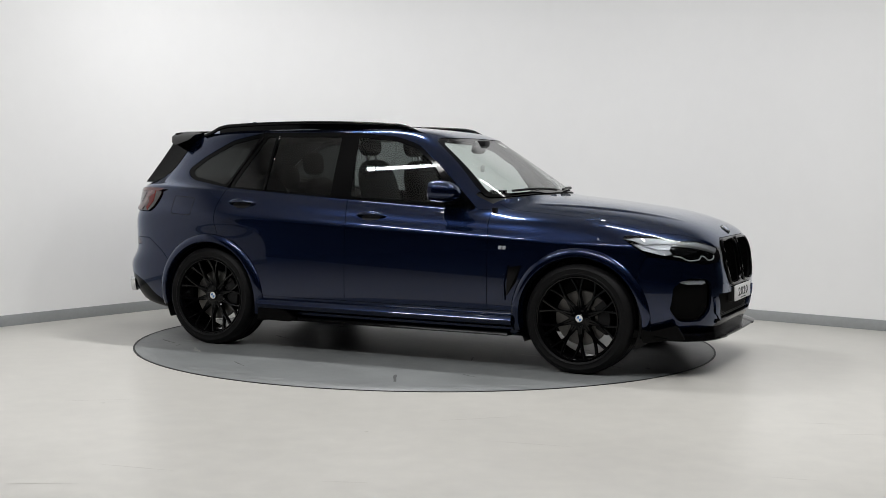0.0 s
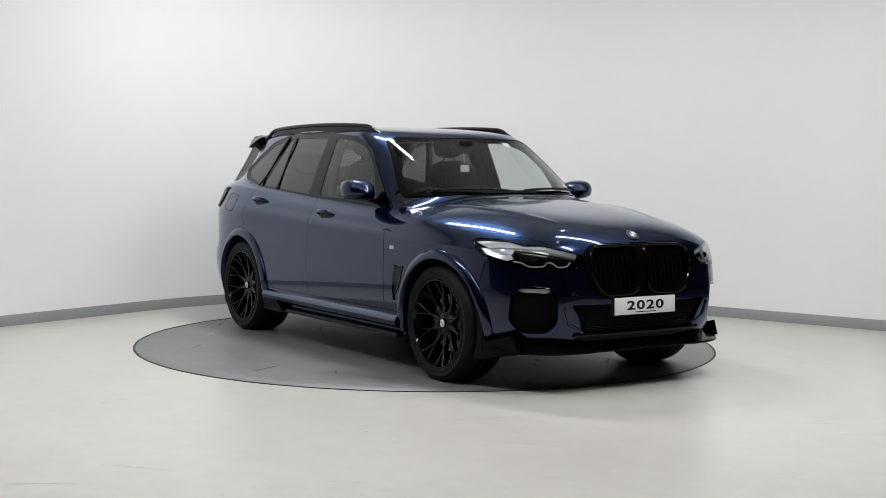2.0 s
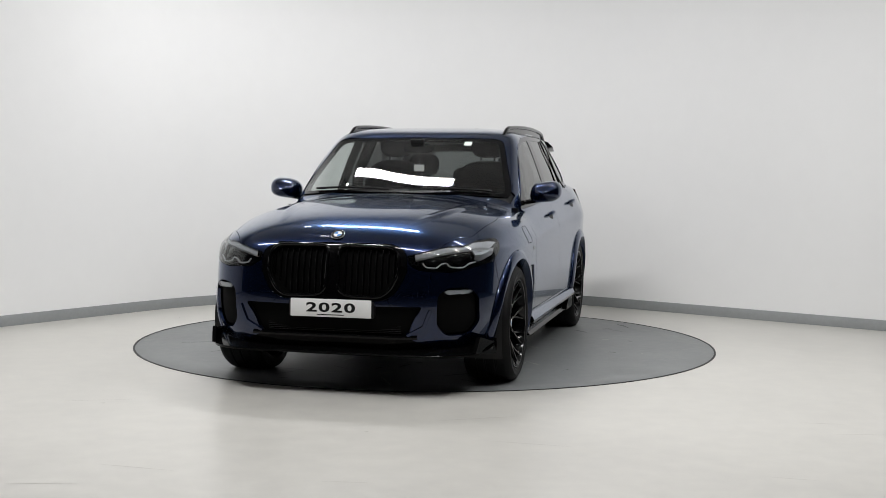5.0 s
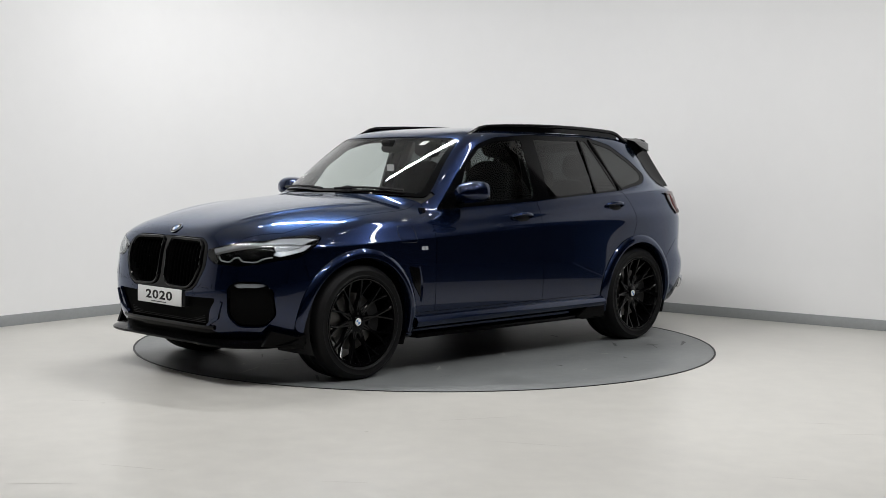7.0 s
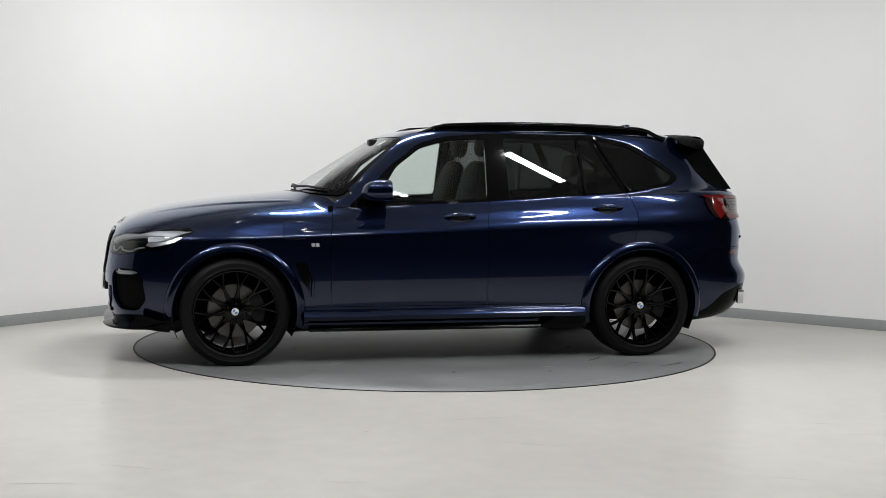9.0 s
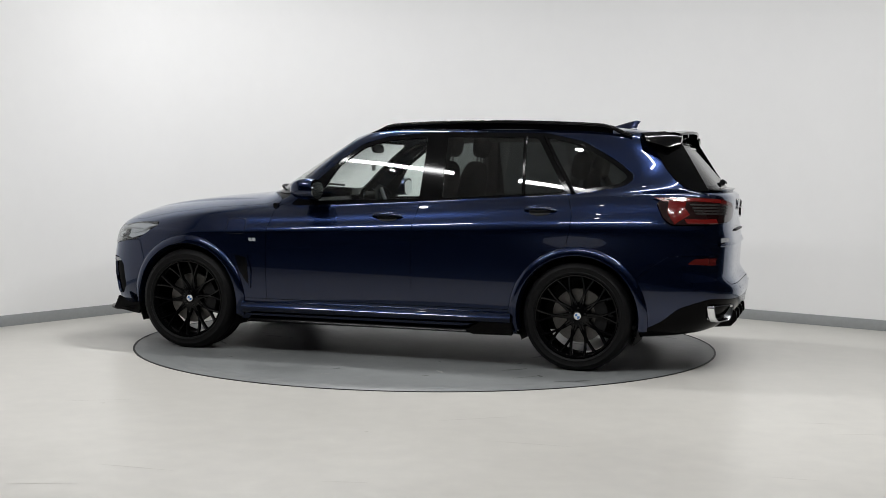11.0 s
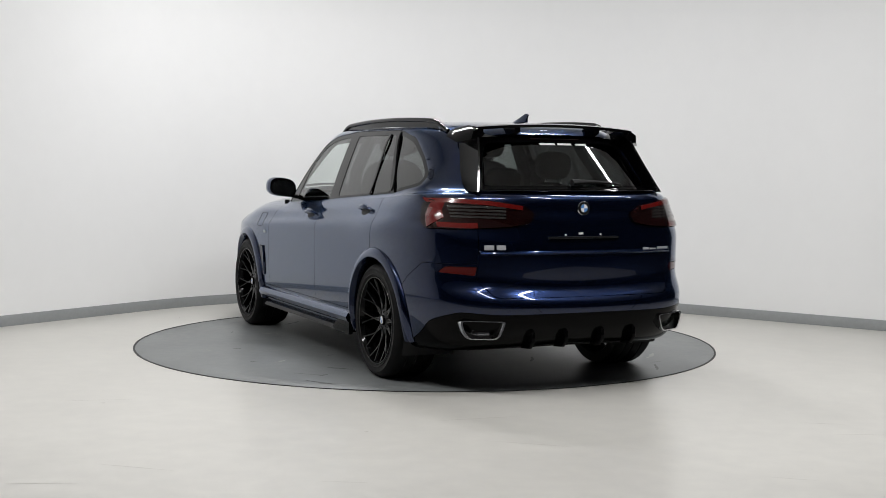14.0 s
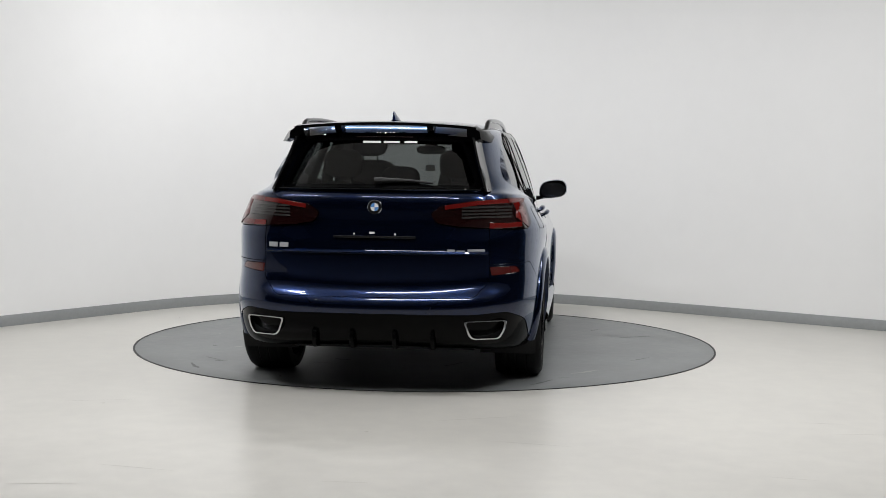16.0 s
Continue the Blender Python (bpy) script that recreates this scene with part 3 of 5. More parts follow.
CS, CV, TRI = triangulate()
PTS, NRM = body(CS, CV), normal(CS, CV)
mid_s, mid_v = CS[TRI].mean(1), CV[TRI].mean(1)
MID = body(mid_s, mid_v)
MIDN = normal(mid_s, mid_v)
REGION = np.full(len(TRI), "shell", dtype=object)
AXES = {"side": (0, 2), "front": (1, 2), "rear": (1, 2), "top": (0, 1)}
for name, view, poly, s0, s1, *more in REGIONS:
    ax = AXES[view]
    facing = {"side": MIDN[:, 1] > 0.05, "front": MIDN[:, 0] > 0.02, "rear": MIDN[:, 0] < -0.02, "top": MIDN[:, 2] > 0.05}[view]
    ok = inside(MID[:, ax[0]], MID[:, ax[1]], poly) & (mid_s >= s0) & (mid_s <= s1) & facing
    if more:
        ax = AXES[more[0]]
        ok &= inside(MID[:, ax[0]], MID[:, ax[1]], more[1])
    REGION[ok] = name
# front and rear wheel openings reach under the car
for ax_x in (AXLE, -AXLE):
    REGION[(np.hypot(MID[:, 0] - ax_x, MID[:, 2] - HUB_Z) < ARCH) & (np.abs(MID[:, 0] - ax_x) < ARCH) & (MID[:, 1] > .6)] = "arch_front"
    REGION[(np.abs(MID[:, 0] - ax_x) < ARCH) & (MID[:, 2] < HUB_Z) & (MID[:, 1] > .6)] = "arch_front"


def even_glass(regions, axis, powers):
    """Lay the panes on one even sheet: a low polynomial through the body there."""
    idx = np.unique(TRI[np.isin(REGION, regions)])
    u, w = [k for k in (0, 1, 2) if k != axis]
    P = PTS[idx]
    c = np.linalg.lstsq(np.stack([P[:, u] ** a * P[:, w] ** b for a, b in powers], 1), P[:, axis], rcond=None)[0]
    PTS[idx, axis] = sum(k * P[:, u] ** a * P[:, w] ** b for k, (a, b) in zip(c, powers))
    n = np.zeros_like(P)
    n[:, axis] = 1
    n[:, u] = -sum(k * a * P[:, u] ** max(a - 1, 0) * P[:, w] ** b for k, (a, b) in zip(c, powers))
    n[:, w] = -sum(k * b * P[:, u] ** a * P[:, w] ** max(b - 1, 0) for k, (a, b) in zip(c, powers))
    n /= np.linalg.norm(n, axis=1, keepdims=True)
    n *= np.sign((n * NRM[idx]).sum(1))[:, None]
    NRM[idx] = n


even_glass(["windscreen", "screen_border"], 0, [(0, 0), (0, 1), (0, 2), (2, 0), (2, 1), (4, 0)])
even_glass(["rear_glass", "rear_border"], 0, [(0, 0), (0, 1), (0, 2), (2, 0), (2, 1), (4, 0)])
even_glass(["dlo", "win_front", "win_rear", "win_quarter"], 1, [(0, 0), (1, 0), (2, 0), (0, 1), (1, 1), (0, 2)])


def panel(name, regions, sides, mat, parent, label="", sink=0.0, gap=0.0022, fold=0.018):
    """One body panel: its stretch of the surface, a narrow shut line and a folded edge. sides: 1 left, -1 right."""
    tri = TRI[np.isin(REGION, regions)]
    if not len(tri):
        return None
    V, F, N = [], [], []
    used, inv = np.unique(tri, return_inverse=True)
    tri_l = inv.reshape(tri.shape)
    P, Nn = PTS[used].copy(), NRM[used]
    S = CS[used]
    count = {}
    for a, b, c in tri_l:
        for e in ((a, b), (b, c), (c, a)):
            k = (min(e), max(e))
            count.setdefault(k, []).append(e)
    centre_joined = len(sides) == 2
    rim = [es[0] for es in count.values() if len(es) == 1]
    if centre_joined:
        rim = [e for e in rim if not (abs(P[e[0], 1]) < 1e-4 and abs(P[e[1], 1]) < 1e-4)]
    shift = np.zeros_like(P)
    cen = {}
    for t in tri_l:
        c = P[t].mean(0)
        for i in t:
            cen.setdefault(int(i), []).append(c)
    for i in {i for e in rim for i in e}:
        d = np.mean(cen[int(i)], 0) - P[i]
        d -= Nn[i] * (d @ Nn[i])
        L = np.linalg.norm(d)
        if L > 1e-6 and abs(P[i, 1]) > 1e-4:
            shift[i] = d / L * gap
    P = P + shift - Nn * sink
    for side in sides:
        base = len(V)
        flip = np.array([1, side, 1])
        V += [tuple(p * flip) for p in P]
        for a, b, c in tri_l:
            p = P[[a, b, c]]
            up = np.cross(p[1] - p[0], p[2] - p[0]) @ Nn[a] > 0
            f = (a, b, c) if up == (side > 0) else (a, c, b)
            F.append(tuple(base + int(i) for i in f))
            N += [tuple(Nn[i] * flip) for i in f]
        low = {}
        for e in rim:
            for i in e:
                if i not in low:
                    low[i] = (len(V), len(V) + 1)
                    V.append(tuple(P[i] * flip))
                    V.append(tuple((P[i] - Nn[i] * fold) * flip))
        for a, b in rim:
            F.append((low[a][0], low[b][0], low[b][1], low[a][1]))
            N += [(0, 0, 0)] * 4
    me = bpy.data.meshes.new(name)
    me.from_pydata(V, [], F)
    me.materials.append(mat)
    me.shade_smooth()
    me.normals_split_custom_set(N)
    ob = new(name, me)
    ob.parent = parent
    if label:
        tagged(ob, label)
    return ob


CAR_OFFSET = (0.084, 0.030)
car = tagged(new("car"), "dark blue metallic sport utility car with gloss black wheels", "car")


# ---- placing things on the body surface ----
def at(a, b, view, side=1, lift=0.0):
    """A matrix on the body at flat coordinates of a view: z outwards, y up, x along."""
    s, v = locate([(a, b)], view)[0]
    p, n = Vector(body(s, v)), Vector(normal(s, v))
    p.y *= side
    n.y *= side
    x = Vector((0, 0, 1)).cross(n).normalized()
    y = n.cross(x)
    m = Matrix((x, y, n)).transposed().to_4x4()
    m.translation = p + n * lift
    return m


def skin(pts, view, side=1, lift=0.0):
    """Body points under flat coordinates, raised along the normal."""
    out = []
    for s, v in locate(pts, view):
        p, n = body(s, v), normal(s, v)
        q = p + n * lift
        out.append((Vector((q[0], q[1] * side, q[2])), Vector((n[0], n[1] * side, n[2]))))
    return out


def plate_on(bm, poly, view, side=1, low=-0.004, high=0.004):
    """A thin solid that follows the body under a small outline."""
    a, b = skin(poly, view, side, high), skin(poly, view, side, low)
    top, bot = [bm.verts.new(p) for p, _ in a], [bm.verts.new(p) for p, _ in b]
    f = bm.faces.new(top)
    g = bm.faces.new(list(reversed(bot)))
    n = len(top)
    for i in range(n):
        bm.faces.new((top[i], bot[i], bot[(i + 1) % n], top[(i + 1) % n]))
    bmesh.ops.triangulate(bm, faces=[f, g])
    bmesh.ops.recalc_face_normals(bm, faces=bm.faces)


def ribbon(bm, line, view, side, profile, taper=False):
    """A moulding along a line on the body. profile: (across in the view's plane, lift) points."""
    line = [np.array(p, float) for p in line]
    cols = []
    for k, (off, lift) in enumerate(profile):
        pts = []
        for i, p in enumerate(line):
            d = line[min(i + 1, len(line) - 1)] - line[max(i - 1, 0)]
            d /= np.linalg.norm(d)
            pts.append(p + np.array([-d[1], d[0]]) * off)
        n = len(pts) - 1
        fade = [math.sin(math.pi * i / n) ** .6 if taper else 1.0 for i in range(n + 1)]
        cols.append([q + u * (lift * f + (0.0 if not taper else -.0015 * (1 - f))) for (q, u), f in zip(skin(pts, view, side, 0.0), fade)])
    sheet(bm, [list(r) for r in zip(*cols)])
    bmesh.ops.recalc_face_normals(bm, faces=bm.faces)


def blob(bm, m, rx, ry, rz, seg=16, square=2.0):
    """A rounded solid (superellipsoid) under the matrix m."""
    grid = []
    e = 2.0 / square

    def pw(c):
        return math.copysign(abs(c) ** e, c)

    for i in range(seg + 1):
        a = -math.pi / 2 + math.pi * i / seg
        grid.append([m @ Vector((rx * pw(math.cos(a)) * pw(math.cos(b)), ry * pw(math.cos(a)) * pw(math.sin(b)), rz * pw(math.sin(a)))) for b in [2 * math.pi * j / (2 * seg) for j in range(2 * seg)]])
    sheet(bm, grid, closed_v=True)
    bmesh.ops.remove_doubles(bm, verts=bm.verts, dist=1e-5)
    bmesh.ops.recalc_face_normals(bm, faces=bm.faces)


def disc_part(name, m, r, thick, mat, parent, label="", hole=0.0, a0=0.0, a1=360.0, seg=40):
    """A flat disc, ring or slice standing on its matrix."""
    bm = bmesh.new()
    k = max(4, int(seg * (a1 - a0) / 360))
    full = a1 - a0 >= 359
    angs = [radians(a0 + (a1 - a0) * i / k) for i in range(k if full else k + 1)]
    prof = [(hole, 0.0), (hole, thick), (r - thick * 0.4, thick), (r, thick * 0.6), (r, 0.0)]
    sheet(bm, [[m @ Vector((q * math.cos(a), q * math.sin(a), h)) for q, h in prof] for a in angs], closed_u=full)
    if not hole:
        bmesh.ops.remove_doubles(bm, verts=bm.verts, dist=1e-6)
    bmesh.ops.recalc_face_normals(bm, faces=bm.faces)
    return part(name, bm, mat, parent, label)


def roundel(m, r, parent):
    ring = disc_part("round_badge", m, r, .006, M_INK, parent, "round badge, dark ring, blue and white middle")
    disc_part("rim", m, r * 1.06, .005, M_CHROME, ring, hole=r * .97)
    up = Matrix.Translation(m.to_3x3() @ Vector((0, 0, .0065)))
    disc_part("inner_rim", up @ m, r * .66, .001, M_CHROME, ring, hole=r * .60)
    for k in range(4):
        disc_part("enamel_quarter", up @ m, r * .60, .001, M_WHITE if k % 2 == 0 else M_BLUE, ring, a0=90 * k, a1=90 * k + 90)


def split_shell():
    """Give each connected piece of the painted shell a region of its own; says which ones cross the middle."""
    ids = np.where(REGION == "shell")[0]
    root = {}

    def find(a):
        while root.setdefault(a, a) != a:
            root[a] = root[root[a]]
            a = root[a]
        return a

    for t in ids:
        a, b, c = (int(k) for k in TRI[t])
        root[find(a)] = find(b)
        root[find(b)] = find(c)
    groups = {}
    for t in ids:
        groups.setdefault(find(int(TRI[t][0])), []).append(t)
    out = []
    for k, tris in enumerate(groups.values()):
        REGION[tris] = "shell_%d" % k
        out.append(("shell_%d" % k, bool((np.abs(PTS[TRI[tris]][..., 1]) < 1e-4).any())))
    return out


def build_body():
    for side in (1, -1):
        panel("front_wing", ["wing"], [side], M_PAINT, car)
        d = panel("front_door", ["door_front"], [side], M_PAINT, car)
        panel("window", ["win_front"], [side], G_SIDE, d, "clear greenish side glass", sink=.006, gap=0)
        handle(d, -.10, 1.018, side)
        mirror(d, side)
        d = panel("rear_door", ["door_rear"], [side], M_PAINT, car)
        panel("window", ["win_rear"], [side], G_TINT, d, "dark tinted privacy glass", sink=.006, gap=0)
        bm = bmesh.new()
        ribbon(bm, dense([(-1.045, 1.605), (-1.075, 1.19)], .05, False), "side", side, [(-.012, -.004), (-.010, .003), (.010, .003), (.012, -.004)])
        part("quarter_bar", bm, M_BLACK, d, "slim gloss black window bar")
        handle(d, -1.215, 1.085, side)
        panel("window_trim", ["dlo"], [side], M_BLACK, car, "gloss black window surround", sink=.003, gap=0)
        panel("quarter_window", ["win_quarter"], [side], G_TINT, car, "dark tinted privacy glass", sink=.006, gap=0)
        bm = bmesh.new()
        ribbon(bm, dense([(-1.185, 1.612), (-1.33, 1.36), (-1.425, 1.215)], .04, False), "side", side, [(-.012, -.004), (-.008, .006), (.008, .006), (.012, -.004)])
        part("pillar_strip", bm, M_BLACK, car, "gloss black pillar strip")
        sill(side)
        headlight(side)
        taillight(side)
        flare(AXLE, side)
        flare(-AXLE, side)
        liner(AXLE, side)
        liner(-AXLE, side)
        rail(side)
        panel("corner_intake", ["corner_intake"], [side], M_VOID, car, "black corner intake", sink=.03, fold=.03)
        f = panel("fog_lamp", ["fog"], [side], G_LAMP, car, "clear corner lamp", fold=.02)
        panel("reflector_bowl", ["fog"], [side], M_BLADE, f, "silver reflector", sink=.014, gap=.004, fold=.005)
        panel("reflector", ["reflector"], [side], M_REFLEX, car, "slim dark red reflector")
        wing_vent(side)
        tri_badge(side)
    for name, mid in split_shell():
        for sides in ([[1, -1]] if mid else [[1], [-1]]):
            panel("roof_panel" if mid else "body_panel", [name], sides, M_PAINT, car)
    bonnet()
    panel("cowl", ["cowl"], [1, -1], M_SATIN, car, "black plastic scuttle", sink=.012)
    panel("windscreen", ["windscreen"], [1, -1], G_CLEAR, car, "clear windscreen glass", sink=.003, gap=0)
    panel("screen_border", ["screen_border"], [1, -1], M_BLACK, car, "black printed border of the windscreen", sink=.003)
    for side in (1, -1):
        panel("front_bumper_half", ["bumper_front"], [side], M_PAINT, car)
        panel("rear_bumper_half", ["bumper_rear"], [side], M_PAINT, car)
    panel("bumper_valance", ["valance"], [1, -1], M_DIFF, car, "black valance under the intake")
    tg = panel("tailgate", ["tailgate"], [1, -1], M_PAINT, car)
    panel("rear_window", ["rear_glass"], [1, -1], G_REAR, tg, "dark tinted rear glass", sink=.003, gap=0)
    panel("glass_border", ["rear_border"], [1, -1], M_BLACK, tg, "black printed border of the rear glass", sink=.003)
    grille()
    panel("lower_intake", ["low_intake"], [1, -1], M_VOID, car, "black lower air intake", sink=.025, fold=.03)
    panel("diffuser", ["diffuser"], [1, -1], M_DIFF, car, "gloss black rear diffuser", sink=.004)
    tail(tg)
    front_details()
    floor_pan()


def handle(door, x, z, side):
    m = at(x, z, "side", side)
    # the scoop's shade as a flat black mound; the skin isn't hollowed
    bm = bmesh.new()
    blob(bm, m @ Matrix.Translation((0, -.004, -.008)), .105, .045, .012, 12)
    pocket = part("pocket_shade", bm, M_INK, door, "dark patch drawn for the shade in the handle pocket")
    bm = bmesh.new()
    pts = [m @ Vector((-.112 + .224 * k / 10, .006 + .006 * math.sin(math.pi * k / 10), .004 + .030 * math.sin(math.pi * k / 10) ** .6)) for k in range(11)]
    rad = [.008 + .011 * math.sin(math.pi * k / 10) ** .5 for k in range(11)]
    tube(bm, pts, rad, 10, .9)
    bmesh.ops.recalc_face_normals(bm, faces=bm.faces)
    part("handle", bm, M_PAINT, door, "body-coloured pull handle")


MIRROR_Y = .995


def mirror(door, side):
    bm = bmesh.new()
    # a shell: rounded, flat behind, fuller in front
    grid = []
    for i in range(13):
        t = i / 12
        x = -.075 + .20 * t
        k = max(0.0, 1 - max(0, (t - .25) / .75) ** 2.4) ** .5
        k *= .93 + .07 * min(1, t / .2)
        row = []
        for j in range(28):
            a = 2 * math.pi * j / 28
            c, s = math.cos(a), math.sin(a)
            y = MIRROR_Y + (.115 * k) * math.copysign(abs(c) ** .7, c) * 1.0
            z = 1.197 + .012 * (y - MIRROR_Y) / .115 + (.090 if s > 0 else .062) * k * math.copysign(abs(s) ** .75, s)
            row.append((.50 + x, y * side, z))
        grid.append(row)
    sheet(bm, grid, closed_v=True)
    bmesh.ops.recalc_face_normals(bm, faces=bm.faces)
    shell = part("door_mirror", bm, M_PAINT, door, "body-coloured door mirror with black base")
    bm = bmesh.new()
    for k, (sc, xx) in enumerate([(.98, .423)]):
        pts = []
        for j in range(28):
            a = 2 * math.pi * j / 28
            c, s = math.cos(a), math.sin(a)
            y = MIRROR_Y + .115 * sc * .93 * math.copysign(abs(c) ** .7, c)
            z = 1.197 + .012 * (y - MIRROR_Y) / .115 + (.090 if s > 0 else .062) * .93 * sc * math.copysign(abs(s) ** .75, s)
            pts.append((xx, y * side, z))
        prism(bm, pts, .012, Vector((-1, 0, 0)))
    bmesh.ops.recalc_face_normals(bm, faces=bm.faces)
    part("mirror_frame", bm, M_BLACK, shell, "gloss black mirror rim")
    bm = bmesh.new()
    pts = [(.4205, (MIRROR_Y + .100 * math.copysign(abs(math.cos(a)) ** .75, math.cos(a))) * side, 1.203 + .060 * math.copysign(abs(math.sin(a)) ** .8, math.sin(a))) for a in [2 * math.pi * j / 28 for j in range(28)]]
    prism(bm, pts, .003, Vector((1, 0, 0)))
    bmesh.ops.recalc_face_normals(bm, faces=bm.faces)
    part("mirror_glass", bm, M_CHROME, shell, "mirror glass")
    bm = bmesh.new()
    tube(bm, [(.50, .855 * side, 1.135), (.505, .90 * side, 1.140), (.515, .945 * side, 1.150)], [.036, .026, .03], 12, .55)
    bmesh.ops.recalc_face_normals(bm, faces=bm.faces)
    part("mirror_arm", bm, M_BLACK, shell, "gloss black mirror foot")


def sill(side):
    panel("side_sill", ["sill"], [side], M_PAINT, car)
    # bright upper step and black lower blade
    bm = bmesh.new()
    line = [(1.02 - .05 * k, .335 + .004 * k / 40) for k in range(42)]
    ribbon(bm, line, "side", side, [(.050, .0), (.034, .026), (.010, .045), (-.012, .048), (-.034, .030), (-.045, .0)])
    part("sill_step", bm, M_PAINT, car)
    bm = bmesh.new()
    rows = []
    for k in range(37):
        x = .98 - 1.92 * k / 36
        y = .955 if k < 30 else .955 + .02 * (k - 30) / 6
        rows.append([(x, .90 * side, .262), (x, (y + .005) * side, .250), (x, (y + .018) * side, .232), (x, (y + .020) * side, .226), (x, .87 * side, .222)])
    r = sheet(bm, rows, closed_v=True)
    bm.faces.new(r[0])
    bm.faces.new(list(reversed(r[-1])))
    bmesh.ops.recalc_face_normals(bm, faces=bm.faces)
    part("side_skirt", bm, M_DIFF, car, "gloss black side skirt blade")
    bm = bmesh.new()
    out = [(-.70, .245), (-.92, .372), (-1.035, .380), (-1.045, .222), (-.76, .218)]
    prism(bm, [(x, .992 * side, z) for x, z in out], .028, Vector((0, side, 0)))
    bmesh.ops.bevel(bm, geom=bm.edges[:], offset=.006, segments=2, affect="EDGES")
    bmesh.ops.recalc_face_normals(bm, faces=bm.faces)
    part("skirt_winglet", bm, M_DIFF, car, "gloss black skirt winglet")


def arc(ax_x, r, a0, a1, n):
    return [(ax_x + r * math.cos(radians(a0 + (a1 - a0) * k / n)), HUB_Z + r * math.sin(radians(a0 + (a1 - a0) * k / n))) for k in range(n + 1)]


def flare(ax_x, side):
    a0, a1 = (-12, 192) if ax_x > 0 else (-14, 190)
    n = 56
    prof = [(.405, -.03), (.415, .018), (.421, .027), (.436, .028), (.455, .022), (.474, .012), (.480, .004), (.481, -.003)]
    cols = [[p for p, _ in skin(arc(ax_x, r, a0, a1, n), "side", side, h)] for r, h in prof]
    bm = bmesh.new()
    sheet(bm, [list(r) for r in zip(*cols)])
    bmesh.ops.recalc_face_normals(bm, faces=bm.faces)
    if sum(f.normal.y * side for f in bm.faces) < 0:
        bmesh.ops.reverse_faces(bm, faces=bm.faces)
    part("wheel_arch_trim", bm, M_PAINT, car)


def liner(ax_x, side):
    bm = bmesh.new()
    rows = []
    for k in range(33):
        a = radians(-25 + 230 * k / 32)
        c, s = math.cos(a), math.sin(a)
        rows.append([(ax_x + r * c, y * side, HUB_Z + r * s) for r, y in ((.424, .955), (.432, .93), (.432, .60), (.05, .58))])
    sheet(bm, rows)
    part("arch_liner", bm, M_SATIN, car, "black inner wheel arch liner")


def rail(side):
    bm = bmesh.new()
    pts, rad = [], []
    for k in range(29):
        t = k / 28
        x = .16 - 1.95 * t
        base = 1.632 + .046 * math.sin(math.pi * min(1, t * 1.02)) ** .55
        lift = min(1, t / .10, (1 - t) / .10)
        lift = lift * lift * (3 - 2 * lift)
        pts.append((x, side * (.605 + .022 * math.sin(math.pi * t)), base - .022 + .050 * lift))
        rad.append(.016)
    tube(bm, pts, rad, 10, .95)
    web = [[(x, y, z), (x, y, z - .05)] for x, y, z in pts[2:-2]]
    sheet(bm, web)
    bmesh.ops.recalc_face_normals(bm, faces=bm.faces)
    part("roof_rail", bm, M_BLACK, car, "gloss black roof rail")


def headlight(side):
    """Dark housing, silver upper blade, two angular light guides, clear cover."""
    h = panel("headlight", ["headlight"], [side], G_LAMP, car, "swept headlight with clear cover", sink=-.001, fold=.012)
    panel("housing", ["headlight"], [side], M_BLACK, h, "black lamp housing", sink=.045, gap=.004, fold=-.04)
    bm = bmesh.new()
    line = [(.50, .852), (.60, .880), (.70, .905), (.79, .922), (.855, .925), (.89, .915)]
    ribbon(bm, dense(line, .02, False), "front", side, [(-.027, -.036), (-.020, -.019), (-.005, -.010), (.006, -.009), (.011, -.016)])
    part("light_blade", bm, M_BLADE, h, "bright silver daytime running blade")
    for cy, w in ((.61, .085), (.755, .095)):
        bm = bmesh.new()
        loop = [(cy - w * .72, .812), (cy - w * .52, .786), (cy + w * .28, .780), (cy + w * .50, .806), (cy + w * .85, .812)]
        tube(bm, [p for p, _ in skin(rounded(loop, .02, 3, False), "front", side, -.016)], .0045, 8)
        bmesh.ops.recalc_face_normals(bm, faces=bm.faces)
        part("light_guide", bm, M_LENSGREY, h, "pale grey angular light guide")
        bm = bmesh.new()
        blob(bm, at(cy, .822, "front", side, -.040), .026, .020, .014, 10)
        part("projector_lens", bm, M_BLACK, h, "projector lens")
    bm = bmesh.new()
    plate_on(bm, [(.835, .895), (.90, .90), (.91, .85), (.86, .815), (.835, .83)], "front", side, -.034, -.026)
    part("side_reflector", bm, M_SILVER, h, "silver side reflector")
    bm = bmesh.new()
    plate_on(bm, dense([(1.83, .930), (1.93, .932), (2.03, .908), (2.08, .892), (2.08, .858), (2.01, .858), (1.92, .884)], .03), "side", side, -.032, -.026)
    part("flank_reflector", bm, M_BLADE, h, "pale silver flank reflector")


